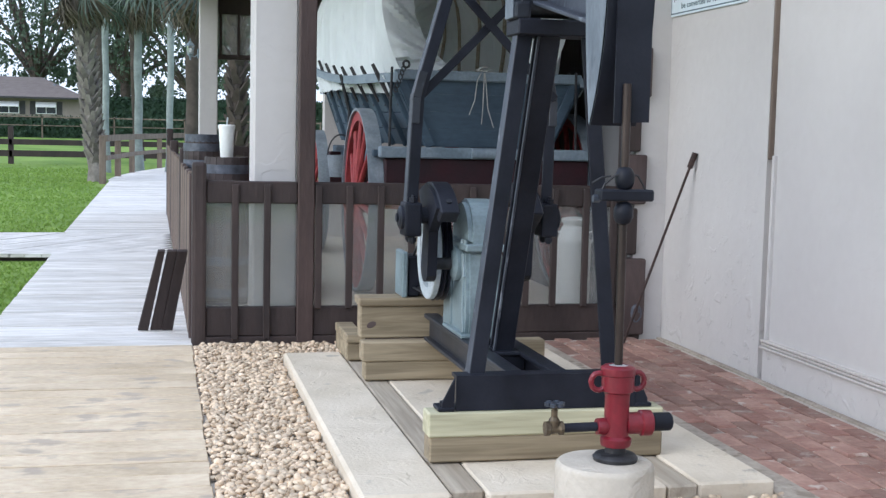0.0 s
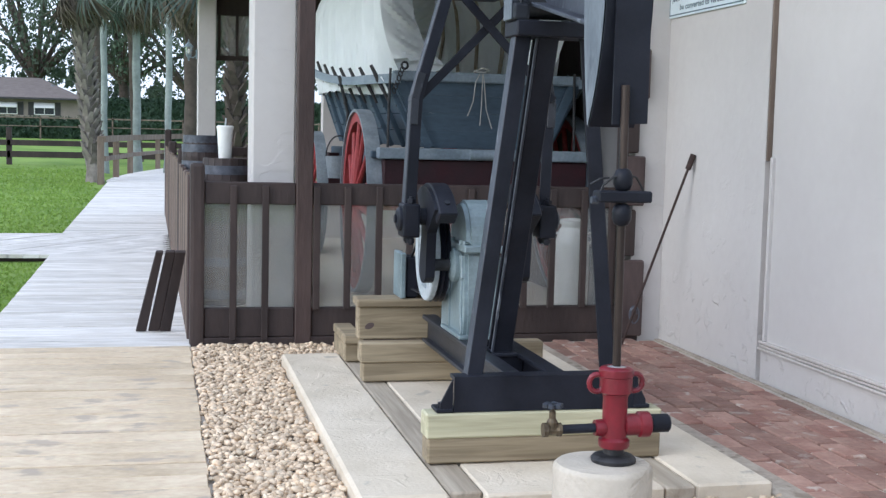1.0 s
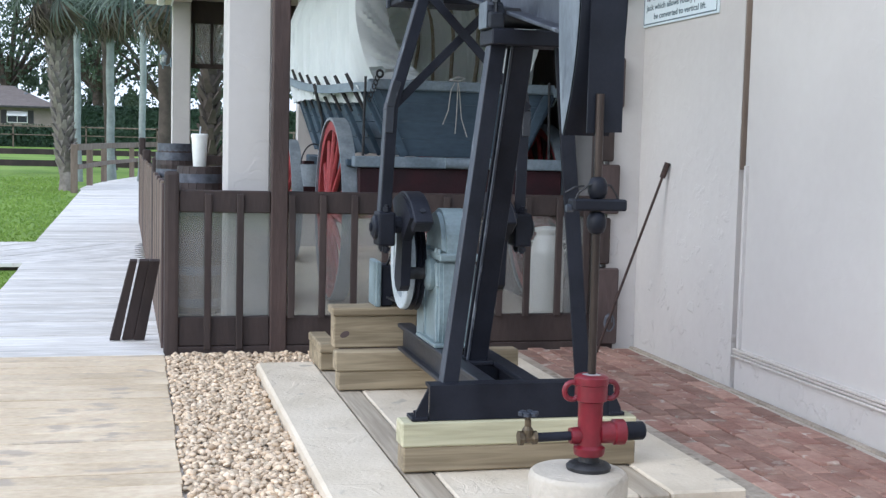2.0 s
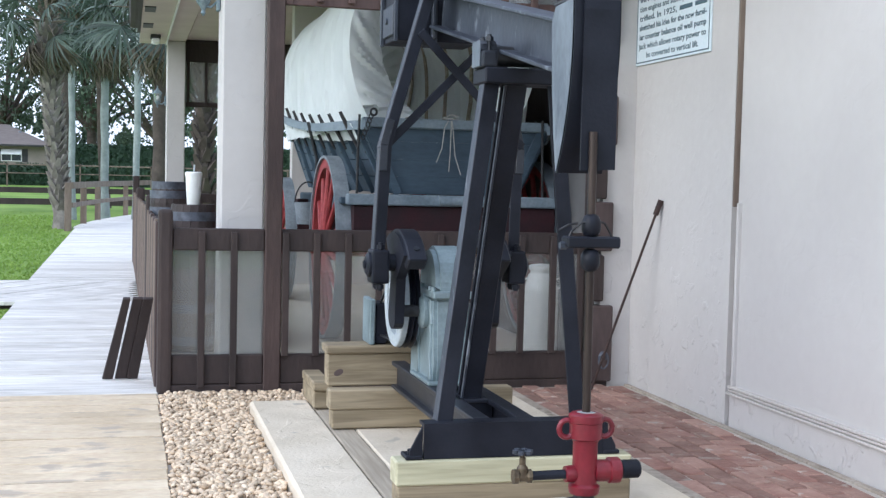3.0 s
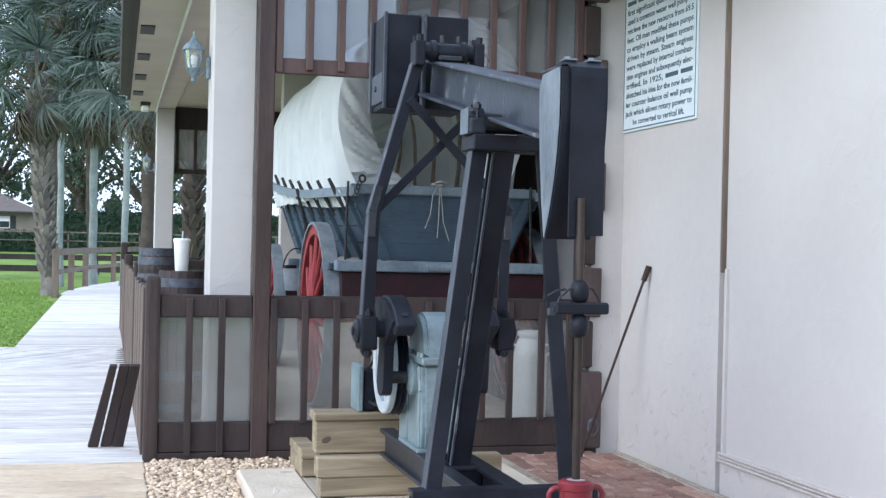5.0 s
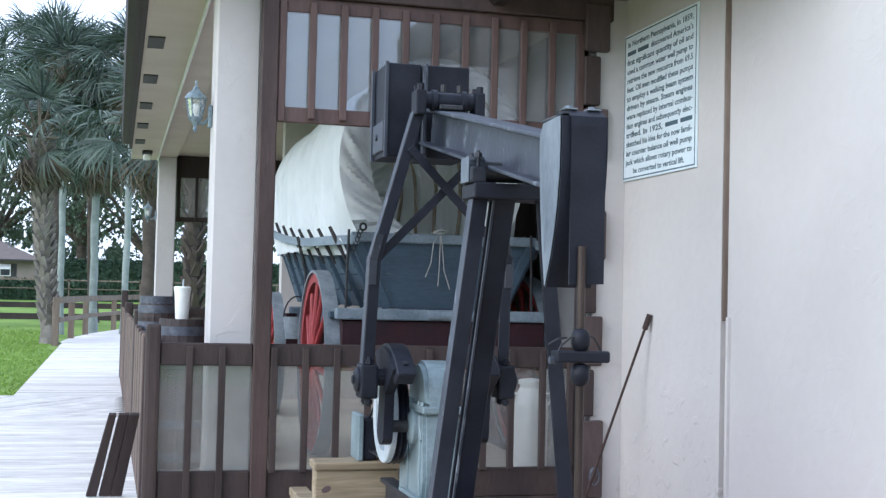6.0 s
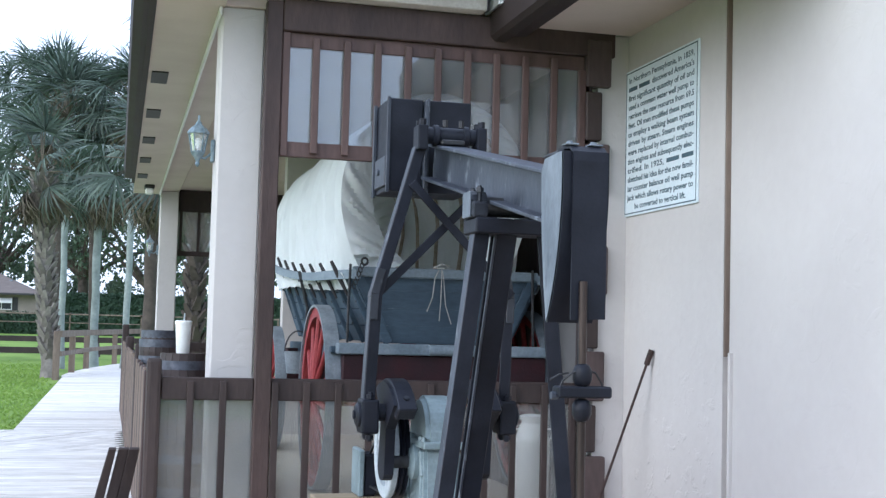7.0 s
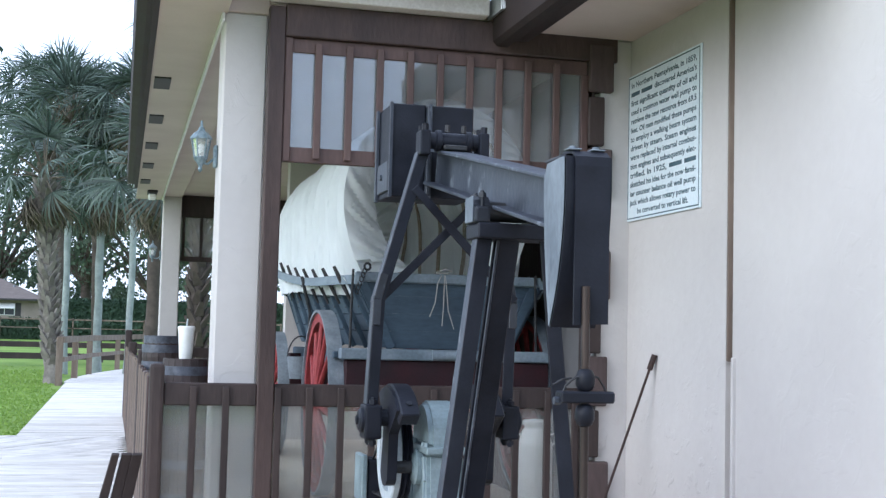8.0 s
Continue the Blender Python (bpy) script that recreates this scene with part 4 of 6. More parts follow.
# ---- covered wagon on the porch ----
WX = 2.07
FLOOR = 0.08


def wheel(parent, x, y, r, s):
    z = FLOOR + r
    w = part("wheel", bmesh.new(), WAGON_RED, parent, "red spoked wooden wheel")
    bm = bmesh.new()
    lathe([(r - 0.085, -0.032), (r - 0.016, -0.032), (r - 0.016, 0.032), (r - 0.085, 0.032), (r - 0.085, -0.032)], (x, y, z), "x", 48, bm)
    bm.to_mesh(w.data)
    bm.free()
    w.data.shade_smooth()
    w.data.set_sharp_from_angle(angle=radians(35))
    t = part("tyre", lathe([(r - 0.018, -0.05), (r, -0.05), (r, 0.05), (r - 0.018, 0.05), (r - 0.018, -0.05)], (x, y, z), "x", 56), TYRE_GREY, w, "grey iron tyre", True)
    part("hub", lathe([(0.02, -0.13), (0.05, -0.125), (0.055, -0.06), (0.085, -0.04), (0.09, 0.04), (0.06, 0.06), (0.05, 0.12), (0.02, 0.125)], (x, y, z), "x", 20), WAGON_RED, w, smooth=True)
    n = 14
    for i in range(n):
        a = 2 * math.pi * (i + 0.3) / n
        u = Vector((0, math.cos(a), math.sin(a)))
        part("spoke", rod(Vector((x + s * 0.035, y, z)) + 0.08 * u, Vector((x, y, z)) + (r - 0.08) * u, 0.022, 0.017, 8), WAGON_RED, w, smooth=True)
    return w


def rail_z(y):
    return 1.545 + 0.0145 * (y - 8.0) ** 2


def canvas_point(y, th):
    """The bonnet: a horseshoe arch, drawn in at its foot towards the ends, sagging a little between its bows."""
    e = (y - 10.0) / 2.0
    top = 0.645 + 0.03 * min(1.1, e * e)
    foot = 0.60 - 0.125 * max(0.0, 1 - min(y - 8.05, 11.9 - y) / 0.45) ** 2
    leg = 0.17 * math.pi
    if leg <= th <= math.pi - leg:
        a = (th - leg) / (math.pi - 2 * leg) * math.pi
        x, z = -0.645 * math.cos(a), top * math.sin(a)
    else:
        f = 1 - min(th, math.pi - th) / leg
        x, z = math.copysign(0.645 - (0.645 - foot) * f ** 2, th - 1), -0.56 * f
    s = math.sin(th)
    k = 1 - 0.020 * abs(math.sin((y - 8.05) / 0.66 * math.pi)) * s
    lean = y + 0.22 * math.cos(th)
    soft = min(1.0, 0.35 + (y - 8.05) * 2.5)
    wr = 0.085 * (0.25 - abs(noise.noise(Vector((lean * 3.6, th * 0.6, 3.1))))) + 0.045 * (0.3 - abs(noise.noise(Vector((lean * 10 + th, th * 1.2, 8.0)))))
    for rate, q in ((2.6, 11.0), (5.2, 23.0)):
        wr -= 0.022 * max(0.0, 1 - abs(noise.noise(Vector((lean * rate, th * 0.45, q)))) / 0.08) * (0.4 + 0.6 * s)
    wr += 0.014 * noise.noise(Vector((y * 1.3, th * 2.2, 5.0)))
    k += wr * 1.5 * soft
    return Vector((WX - 0.035 + x * k, y, 2.10 + z * k))


def wagon():
    W = thing("covered_wagon", (WX, 9.4, FLOOR), "old blue covered wagon with white canvas bonnet and red wheels", "wagon")
    for s in (-1, 1):
        wheel(W, WX + (0.78 if s > 0 else -0.71), 8.62, 0.635, s)
        wheel(W, WX + s * 0.66, 11.6, 0.555, s)
    for y, r in ((8.62, 0.635), (11.6, 0.555)):
        part("axle", box(WX - 0.60, WX + 0.60, y - 0.06, y + 0.06, FLOOR + r - 0.06, FLOOR + r + 0.07, 0.01), WAGON_RED, W)
        part("bolster", box(WX - 0.55, WX + 0.55, y - 0.07, y + 0.07, FLOOR + r + 0.07, 0.995, 0.01), WAGON_MAROON, W)
    part("rear_sill", box(WX - 0.70, WX + 0.72, 7.93, 8.03, 1.026, 1.098, 0.008), WAGON_RAIL, W, "heavy blue beam across the wagon's tail")
    part("roller", rod((WX - 0.10, 7.925, 1.062), (WX + 0.36, 7.925, 1.062), 0.035, seg=16), WAGON_RAIL, W, smooth=True)
    part("under_beam", box(WX - 0.66, WX + 0.72, 7.97, 8.06, 0.72, 1.024, 0.008), WAGON_MAROON, W, "dark maroon cross beam")
    for s in (-1, 1):
        part("frame_rail", box(WX + s * 0.40 - 0.05, WX + s * 0.40 + 0.05, 8.03, 12.1, 0.95, 1.05, 0.01), WAGON_BLUE, W)
        part("side_step", box(WX + s * 0.70 - 0.03, WX + s * 0.70 + 0.03, 8.032, 8.09, 1.03, 1.075, 0.006) if s < 0 else
             box(WX + 0.67, WX + 0.73, 8.032, 8.09, 1.03, 1.075, 0.006), WAGON_BLUE, W)
    # tailgate: trapezoid of wide boards
    lo, hi = 1.10, 1.56
    for i in range(4):
        z0, z1 = lo + (hi - lo) * i / 4 + 0.001, lo + (hi - lo) * (i + 1) / 4
        h0, h1 = 0.36 + 0.22 * (z0 - lo) / (hi - lo), 0.36 + 0.22 * (z1 - lo) / (hi - lo)
        part("tail_board", prism([(WX - h0, z0), (WX + h0 + 0.09, z0), (WX + h1 + 0.09, z1), (WX - h1, z1)], 8.06 - 0.002 * (i % 2), 8.09, "y"), WAGON_BLUE, W)
    for s in (-1, 1):
        part("tail_stile", bar((WX + s * 0.345 + (0.09 if s > 0 else 0), 8.045, lo), (WX + s * 0.565 + (0.08 if s > 0 else 0), 8.045, hi), 0.062, 0.025, 0.004), WAGON_BLUE, W)
    part("tail_rail", box(WX - 0.60, WX + 0.67, 8.01, 8.07, 1.532, 1.597, 0.008), WAGON_RAIL, W)
    part("front_board", prism([(WX - 0.38, lo), (WX + 0.38, lo), (WX + 0.58, hi + 0.1), (WX - 0.58, hi + 0.1)], 11.98, 12.02, "y"), WAGON_BLUE, W)
    # flared sides: long boards, ribs, curved top rail with pegs
    for s in (-1, 1):
        def side(y, f, out=0.0):
            return Vector((WX + s * (0.36 + (0.09 if s > 0 else 0.0) + 0.22 * f + out), y, lo + (rail_z(y) - lo) * f))
        for b in range(4):
            bm = bmesh.new()
            ys = [8.05 + 3.95 * i / 12 for i in range(13)]
            rows = []
            for y in ys:
                rows.append([bm.verts.new(side(y, f, o)) for f, o in ((b / 4 + 0.012, 0.0), ((b + 1) / 4, 0.0), ((b + 1) / 4, 0.022), (b / 4 + 0.012, 0.022))])
            for p, q in zip(rows, rows[1:]):
                for k in range(4):
                    bm.faces.new((p[k], p[(k + 1) % 4], q[(k + 1) % 4], q[k]))
            bm.faces.new(rows[0])
            bm.faces.new(rows[-1][::-1])
            bmesh.ops.recalc_face_normals(bm, faces=bm.faces)
            part("side_board", bm, WAGON_BLUE, W)
        for i in range(8):
            y = 8.14 + 0.485 * i
            part("rib", bar(side(y, 0.0, 0.035), side(y, 1.0, 0.035), 0.042, 0.030, 0.006, up=(0, 1, 0)), WAGON_BLUE, W)
            peg = rod(side(y + 0.07, 0.66, 0.082), side(y + 0.07, 0.98, 0.088), 0.008, 0.016, 8)
            rod(side(y + 0.07, 0.98, 0.088), side(y + 0.07, 1.20, 0.092), 0.016, 0.011, 8, peg)
            part("peg", peg, SHUTTER, W, "dark tapered bow peg")
            for f in (0.30, 0.62):
                part("rib_bolt", rod(side(y, f, 0.050), side(y, f, 0.060), 0.011, seg=6), IRON, W)
        part("iron_brace", sweep([(WX + s * 0.622, 8.0, 1.61), (WX + s * 0.628, 8.0, 1.36), (WX + s * 0.632, 7.99, 1.10)], 0.009, 8), IRON, W)
        part("iron_brace", sweep([side(9.60, 1.08, 0.135), side(9.60, 0.5, 0.19), side(9.60, -0.02, 0.31 if s < 0 else 0.22)], 0.0125, 8), IRON, W)
        part("brace_eye", sweep([side(9.60, 0.98, 0.145) + Vector((0, 0.022 * math.cos(t), 0.03 * math.sin(t))) for t in (2 * math.pi * k / 12 for k in range(13))], 0.008, 6), IRON, W)
        bm = bmesh.new()
        rows = []
        for i in range(17):
            y = 7.98 + 4.15 * i / 16
            p = side(y, 1.0, 0.118 - 0.115 * max(0.0, (8.5 - y) / 0.5) ** 2)
            rows.append([bm.verts.new(p + Vector(o)) for o in ((-0.016, 0, -0.03), (0.016, 0, -0.03), (0.016, 0, 0.03), (-0.016, 0, 0.03))])
        for p, q in zip(rows, rows[1:]):
            for k in range(4):
                bm.faces.new((p[k], p[(k + 1) % 4], q[(k + 1) % 4], q[k]))
        bm.faces.new(rows[0])
        bm.faces.new(rows[-1][::-1])
        bmesh.ops.recalc_face_normals(bm, faces=bm.faces)
        part("top_rail", bm, WAGON_RAIL, W)
        # canvas skirt hanging under the rail
        bm = bmesh.new()
        rows = []
        for i in range(97):
            y = 8.12 + 3.8 * i / 96
            drop = 0.80 - 0.014 * abs(math.sin((y - 8.12) / 0.485 * math.pi))
            rows.append([bm.verts.new(side(y, f, 0.068 + 0.006 * math.sin(y * 31))) for f in (drop, 0.85, 1.03)])
        for p, q in zip(rows, rows[1:]):
            for k in range(2):
                bm.faces.new((p[k], p[k + 1], q[k + 1], q[k]))
        part("canvas_skirt", bm, CANVAS, W, "white canvas hem under the rail")
    # canvas bonnet
    bm = bmesh.new()
    ny, nt, y0, y1 = 240, 144, 8.06, 11.86
    grid = [[bm.verts.new(canvas_point(y0 + (y1 - y0) * i / ny, math.pi * j / nt)) for j in range(nt + 1)] for i in range(ny + 1)]
    for i in range(ny):
        for j in range(nt):
            bm.faces.new((grid[i][j], grid[i][j + 1], grid[i + 1][j + 1], grid[i + 1][j]))
    # rear flap drawn in to a tall oval opening, and the closed gathered front
    for end in (0, ny):
        prev = grid[end]
        for k in range(1, 25):
            f = k / 24
            row = []
            for j in range(nt + 1):
                p = canvas_point(y0 if end == 0 else y1, math.pi * j / nt)
                a = math.pi * (-0.36 + 1.72 * j / nt)
                if end == 0:
                    q = Vector((WX - 0.01 - 0.455 * math.cos(a), y0 + 0.10, 2.15 + 0.57 * math.sin(a)))
                else:
                    q = Vector((WX - 0.03 - 0.10 * math.cos(a), y1, 2.05 + 0.12 * math.sin(a)))
                r = p.lerp(q, f)
                fan = j * 0.17 + 1.3 * f
                fold = (0.3 - abs(noise.noise(Vector((fan, f * 0.5, end + 0.5))))) * 0.10 + (0.3 - abs(noise.noise(Vector((fan * 2.3, f * 0.8, end + 7.5))))) * 0.05
                r.y += fold * math.sin(min(1.0, f * 2.2) * math.pi / 2) * (1 - 0.35 * f)
                if end == 0:
                    r.y -= 0.05 * math.sin(f * math.pi)
                    if r.z < 1.66:
                        r.y = max(r.y, 8.10)
                row.append(bm.verts.new(r))
            for j in range(nt):
                bm.faces.new((prev[j], row[j], row[j + 1], prev[j + 1]))
            prev = row
    part("canvas_bonnet", bm, CANVAS, W, "white canvas bonnet with gathered open end", smooth=True)
    for i in range(6):
        y = 8.30 + 0.69 * i
        part("bow", sweep([Vector((WX + (p.x - WX) * 0.955, p.y, 2.1 + (p.z - 2.1) * 0.955)) for p in (canvas_point(y, math.pi * j / 24) for j in range(25))], 0.016, 6), TIMBER_OLD, W)
    # loose rope ends on the tailgate, a chain at the corner
    rx = WX - 0.01
    for dx, sway, h in ((-0.045, -0.05, 0.23), (0.0, -0.01, 0.29), (0.012, 0.06, 0.31)):
        part("rope", sweep([(rx + dx * 0.4, 8.0, 1.59), (rx + dx, 7.995, 1.54), (rx + dx + 0.3 * sway, 7.995, 1.545 - h * 0.6), (rx + dx + sway, 7.995, 1.545 - h)], 0.0036, 6), ROPE, W)
    part("rope_knot", sweep([(rx - 0.05, 8.0, 1.607), (rx, 7.99, 1.63), (rx + 0.05, 8.0, 1.618), (rx + 0.01, 7.985, 1.60), (rx - 0.06, 8.0, 1.606)], 0.005, 6), ROPE, W)
    bm = bmesh.new()
    for i in range(6):
        a = [(WX - 0.55 - 0.010 * i + 0.012 * math.cos(t), 7.98 + (0.012 * math.sin(t) if i % 2 else 0), 1.60 - 0.027 * i + 0.018 * math.sin(t))
             for t in (2 * math.pi * k / 10 for k in range(11))]
        sweep(a, 0.004, 6, bm)
    part("chain", bm, IRON, W, "hanging iron chain")
    part("ring", sweep([(WX - 0.535 + 0.02 * math.cos(t), 7.97, 1.628 + 0.022 * math.sin(t)) for t in (2 * math.pi * k / 14 for k in range(15))], 0.008, 6), IRON, W)
    b = thing("tar_bucket", (1.37, 9.75, 0.83), "grey wooden tar bucket hung under the wagon", "bucket")
    part("pail", lathe([(0.085, 0.83), (0.108, 1.0), (0.102, 1.0), (0.082, 0.85)], (1.37, 9.75, 0), "z", 20), TYRE_GREY, b, smooth=True)
    part("bail", sweep([(1.37 - 0.104 * math.cos(t), 9.75, 0.99 + 0.17 * math.sin(t)) for t in (math.pi * k / 12 for k in range(13))], 0.006, 6), IRON, b)


wagon()


# ---- far things: trees, fences, house ----
def frond_blades(n, length, spread, droop):
    """The blades of one fan leaf at the origin, its stalk along +x: stiff to half way, then bent and hanging."""
    vs, fs = [], []
    for i in range(n):
        a = radians(-spread + 2 * spread * i / (n - 1)) + random.uniform(-0.05, 0.05)
        l = length * (0.62 + 0.38 * math.cos(a * 0.8)) * random.uniform(0.82, 1.08)
        d = Vector((math.cos(a), math.sin(a), 0))
        side = Vector((-d.y, d.x, random.uniform(-0.5, 0.5))) * 0.023
        k = len(vs)
        fold = 0.30 * abs(math.sin(a)) ** 1.5 + random.uniform(-0.06, 0.06)
        hang = droop * random.uniform(0.5, 1.6)
        for f, w in ((0.0, 0.35), (0.4, 1.0), (0.72, 0.75), (1.0, 0.06)):
            p = d * (l * f * (1 - 0.25 * hang * max(0, f - 0.4))) + Vector((0, 0, -fold * l * f - hang * l * max(0, f - 0.35) ** 2 * 1.5))
            vs += [p - side * w, p + side * w]
        for f in (0, 2, 4):
            fs.append((k + f, k + f + 1, k + f + 3, k + f + 2))
    return vs, fs


def leaf_mesh(name, placed, material, parent, label=""):
    """One crown from many (verts, faces, pose)."""
    vs, fs = [], []
    for v, f, m in placed:
        k = len(vs)
        vs += [tuple(m @ p) for p in v]
        fs += [tuple(i + k for i in q) for q in f]
    ob = mesh_from(name, vs, fs, material)
    ob.parent = parent
    ob.matrix_parent_inverse = ROOTS[parent.name].inverted()
    return tagged(ob, label)


def palm(x, y, height, r, crown, label, boots=False, lean=(0, 0), fronds=40, dead=18, leaf=1.0, bark=None):
    z0 = rise(x, y)
    P = thing("palm_tree", (x, y, z0), label, "palm tree", "sabal palms")
    top = Vector((x + lean[0], y + lean[1], height))
    pts = [Vector((x, y, z0 - 0.1)).lerp(top, i / 12) + Vector((0.010 * math.sin(i * 1.7), 0, 0)) for i in range(13)]
    rad = [r * (1.55 if i == 0 else 1.15 if i == 1 else 1.0 + 0.05 * math.sin(i * 2.1)) for i in range(13)]
    trunk = part("trunk", sweep(pts, rad, 16), bark or (PALM_BARK if boots else SLIM_BARK), P, smooth=not boots)
    if boots:
        bm = bmesh.new()
        for i in range(150):
            f = 0.10 + 0.9 * i / 150
            a = i * 2.39996
            c = Vector((x, y, z0)).lerp(top, f)
            out = Vector((math.cos(a), math.sin(a), 0))
            w = Vector((-out.y, out.x, 0))
            stick = 0.08 + 0.30 * max(0, f - 0.62) * (1.6 if random.random() < 0.5 else 0.5)
            b, t = c + out * r * 0.8 + Vector((0, 0, -0.10)), c + out * (r + stick) + Vector((0, 0, 0.10 + 0.5 * stick)) + w * random.uniform(-0.1, 0.1)
            q = [b - w * 0.085, b + w * 0.085, t + w * 0.03, t - w * 0.03]
            hi = [bm.verts.new(p + out * 0.03) for p in q]
            lo = [bm.verts.new(p - out * 0.02) for p in q]
            bm.faces.new(hi)
            bm.faces.new(lo[::-1])
            for k in range(4):
                bm.faces.new((lo[k], lo[(k + 1) % 4], hi[(k + 1) % 4], hi[k]))
        bmesh.ops.recalc_face_normals(bm, faces=bm.faces)
        tagged(part("bark_lattice", bm, bark or PALM_BARK, trunk, "criss-crossed old leaf bases"), kind="stuff")
    green, brown, stalks = [], [], bmesh.new()
    for i in range(fronds + dead):
        old = i >= fronds
        az = i * 2.39996 + random.uniform(-0.3, 0.3)
        el = radians(random.uniform(-75, -45)) if old else radians(82 - 105 * (i / fronds) + random.uniform(-12, 12))
        reach = crown * random.uniform(0.45, 0.62) * (0.55 if old else 1)
        d = Vector((math.cos(az) * math.cos(el), math.sin(az) * math.cos(el), math.sin(el)))
        tip = top + d * reach + Vector((0, 0, -0.12 * reach))
        if not old:
            sweep([top, top.lerp(tip, 0.5) + Vector((0, 0, 0.05)), tip], [0.022, 0.016, 0.010], 5, stalks)
        q = Vector((d.x, d.y, d.z - (0.5 if not old else 0.9))).to_track_quat("X", "Z").to_matrix().to_4x4()
        v, f = frond_blades(20 if not old else 13, crown * (0.58 if not old else 0.48) * leaf * random.uniform(0.8, 1.1), 100 if not old else 50, 0.45 if not old else 0.4)
        (brown if old else green).append((v, f, Matrix.Translation(tip) @ q @ Matrix.Rotation(random.uniform(-0.9, 0.9), 4, "X")))
    tagged(part("stalk_spray", stalks, DEAD_LEAF, P), kind="stuff")
    tagged(leaf_mesh("crown", green, PALM_LEAF, P, "fan-shaped green fronds"), kind="stuff")
    if brown:
        tagged(leaf_mesh("dead_fronds", brown, DEAD_LEAF, P, "hanging brown dead fronds"), kind="stuff")


random.seed(11)
palm(-1.38, 28.6, 4.4, 0.150, 1.7, "sabal palm with rough crossed leaf bases on the lawn", boots=True, lean=(-0.36, 0), dead=26, fronds=25)
palm(-1.40, 34.0, 6.5, 0.085, 2.1, "slim smooth-trunked palm with drooping fronds", lean=(-0.05, 0), dead=22)
palm(-0.58, 34.5, 5.0, 0.105, 2.0, "smooth grey palm with a skirt of dead fronds", lean=(-0.05, 0), dead=34)
palm(0.20, 33.0, 6.7, 0.085, 1.9, "slim pale palm trunk beside the boardwalk", lean=(0.06, 0), dead=16)
palm(0.62, 26.0, 4.4, 0.14, 1.9, "brown palm trunk with dead fronds near the porch", dead=30, fronds=24, bark=BARK)
palm(-1.85, 41.0, 8.4, 0.16, 1.9, "tallest palm standing over the others", dead=24, fronds=28, lean=(-1.0, 0), bark=BARK)
palm(-0.70, 41.0, 8.2, 0.15, 1.8, "tall palm close to the porch eave", dead=20, fronds=28, lean=(-0.3, 0), bark=BARK)
palm(1.27, 22.0, 6.6, 0.12, 1.7, "rough palm trunk beyond the porch end", boots=True, dead=20, fronds=22, bark=BARK)
palm(-1.80, 40.0, 8.5, 0.15, 1.7, "tall palm behind the others", dead=20, fronds=26, lean=(-0.25, 0), bark=BARK)


def clumps(n, where, size, flat=0.6):
    """Leaf quads scattered by where(), which gives a place; returns verts and faces."""
    vs, fs = [], []
    for i in range(n):
        p = where()
        if p is None:
            continue
        s = size * random.uniform(0.5, 1.25)
        q = Euler((random.uniform(0, 6.3), random.uniform(0, 6.3), random.uniform(0, 6.3))).to_matrix()
        k = len(vs)
        for a, b in ((-1, -0.2), (0, -flat), (1, 0.1), (0.1, flat)):
            vs.append(tuple(p + q @ Vector((a * s, b * s, 0.15 * s * a))))
        fs.append((k, k + 1, k + 2, k + 3))
    return vs, fs


def broad_tree(x, y, h, spread, label, n=5200, leaf=0.20, low=0.35):
    z0 = rise(x, y)
    T = thing("oak_tree", (x, y, z0), label, "tree", "far oaks")
    fork = Vector((x, y, z0 + h * low))
    part("trunk", sweep([(x, y, z0 - 0.2), (x + 0.1, y, z0 + h * low * 0.5), fork], [h * 0.035, h * 0.026, h * 0.022], 10), BARK, T, smooth=True)
    blobs = []
    for i in range(13):
        a, e = i * 2.4, random.uniform(0.1, 1.0)
        tip = Vector((x + spread * math.cos(a) * math.sqrt(1 - (e - 0.3) ** 2) * random.uniform(0.5, 0.95), y + spread * math.sin(a) * 0.7, z0 + h * (low + (0.92 - low) * e)))
        part("limb", sweep([fork, fork.lerp(tip, 0.5) + Vector((0, 0, 0.04 * h)), tip], [h * 0.014, h * 0.009, h * 0.003], 6), BARK, T)
        blobs.append((tip, random.uniform(0.16, 0.30) * h))

    def where():
        c, r = random.choice(blobs)
        v = Vector((random.gauss(0, 1), random.gauss(0, 1), random.gauss(0, 0.75)))
        p = c + v.normalized() * r * random.uniform(0.45, 1.05)
        return p if noise.noise(p * (1.6 / leaf * 0.2)) > 0.0 else None
    vs, fs = clumps(int(n * 2.4), where, leaf * 0.62)
    ob = mesh_from("crown", vs, fs, TREE_LEAF)
    ob.parent, ob.matrix_parent_inverse = T, ROOTS[T.name].inverted()
    tagged(ob, "uneven crown of small dark green leaves", kind="stuff")


random.seed(5)
broad_tree(-13.5, 62, 15, 5.5, "large oak with sky showing through its crown", 8500, 0.24)
broad_tree(-15.5, 70, 17, 6, "large oak behind the house", 6000, 0.28)
broad_tree(-3.0, 110, 18, 8, "broad oak behind the hedge", 5600, 0.33, 0.22)
broad_tree(2.5, 104, 15, 7, "dark oak behind the palms", 6200, 0.33, 0.2)
broad_tree(10.0, 104, 16, 7, "dark oak beyond the porch", 5200, 0.26, 0.25)
broad_tree(-10.5, 114, 19, 8, "oak behind the far house", 5600, 0.34, 0.22)


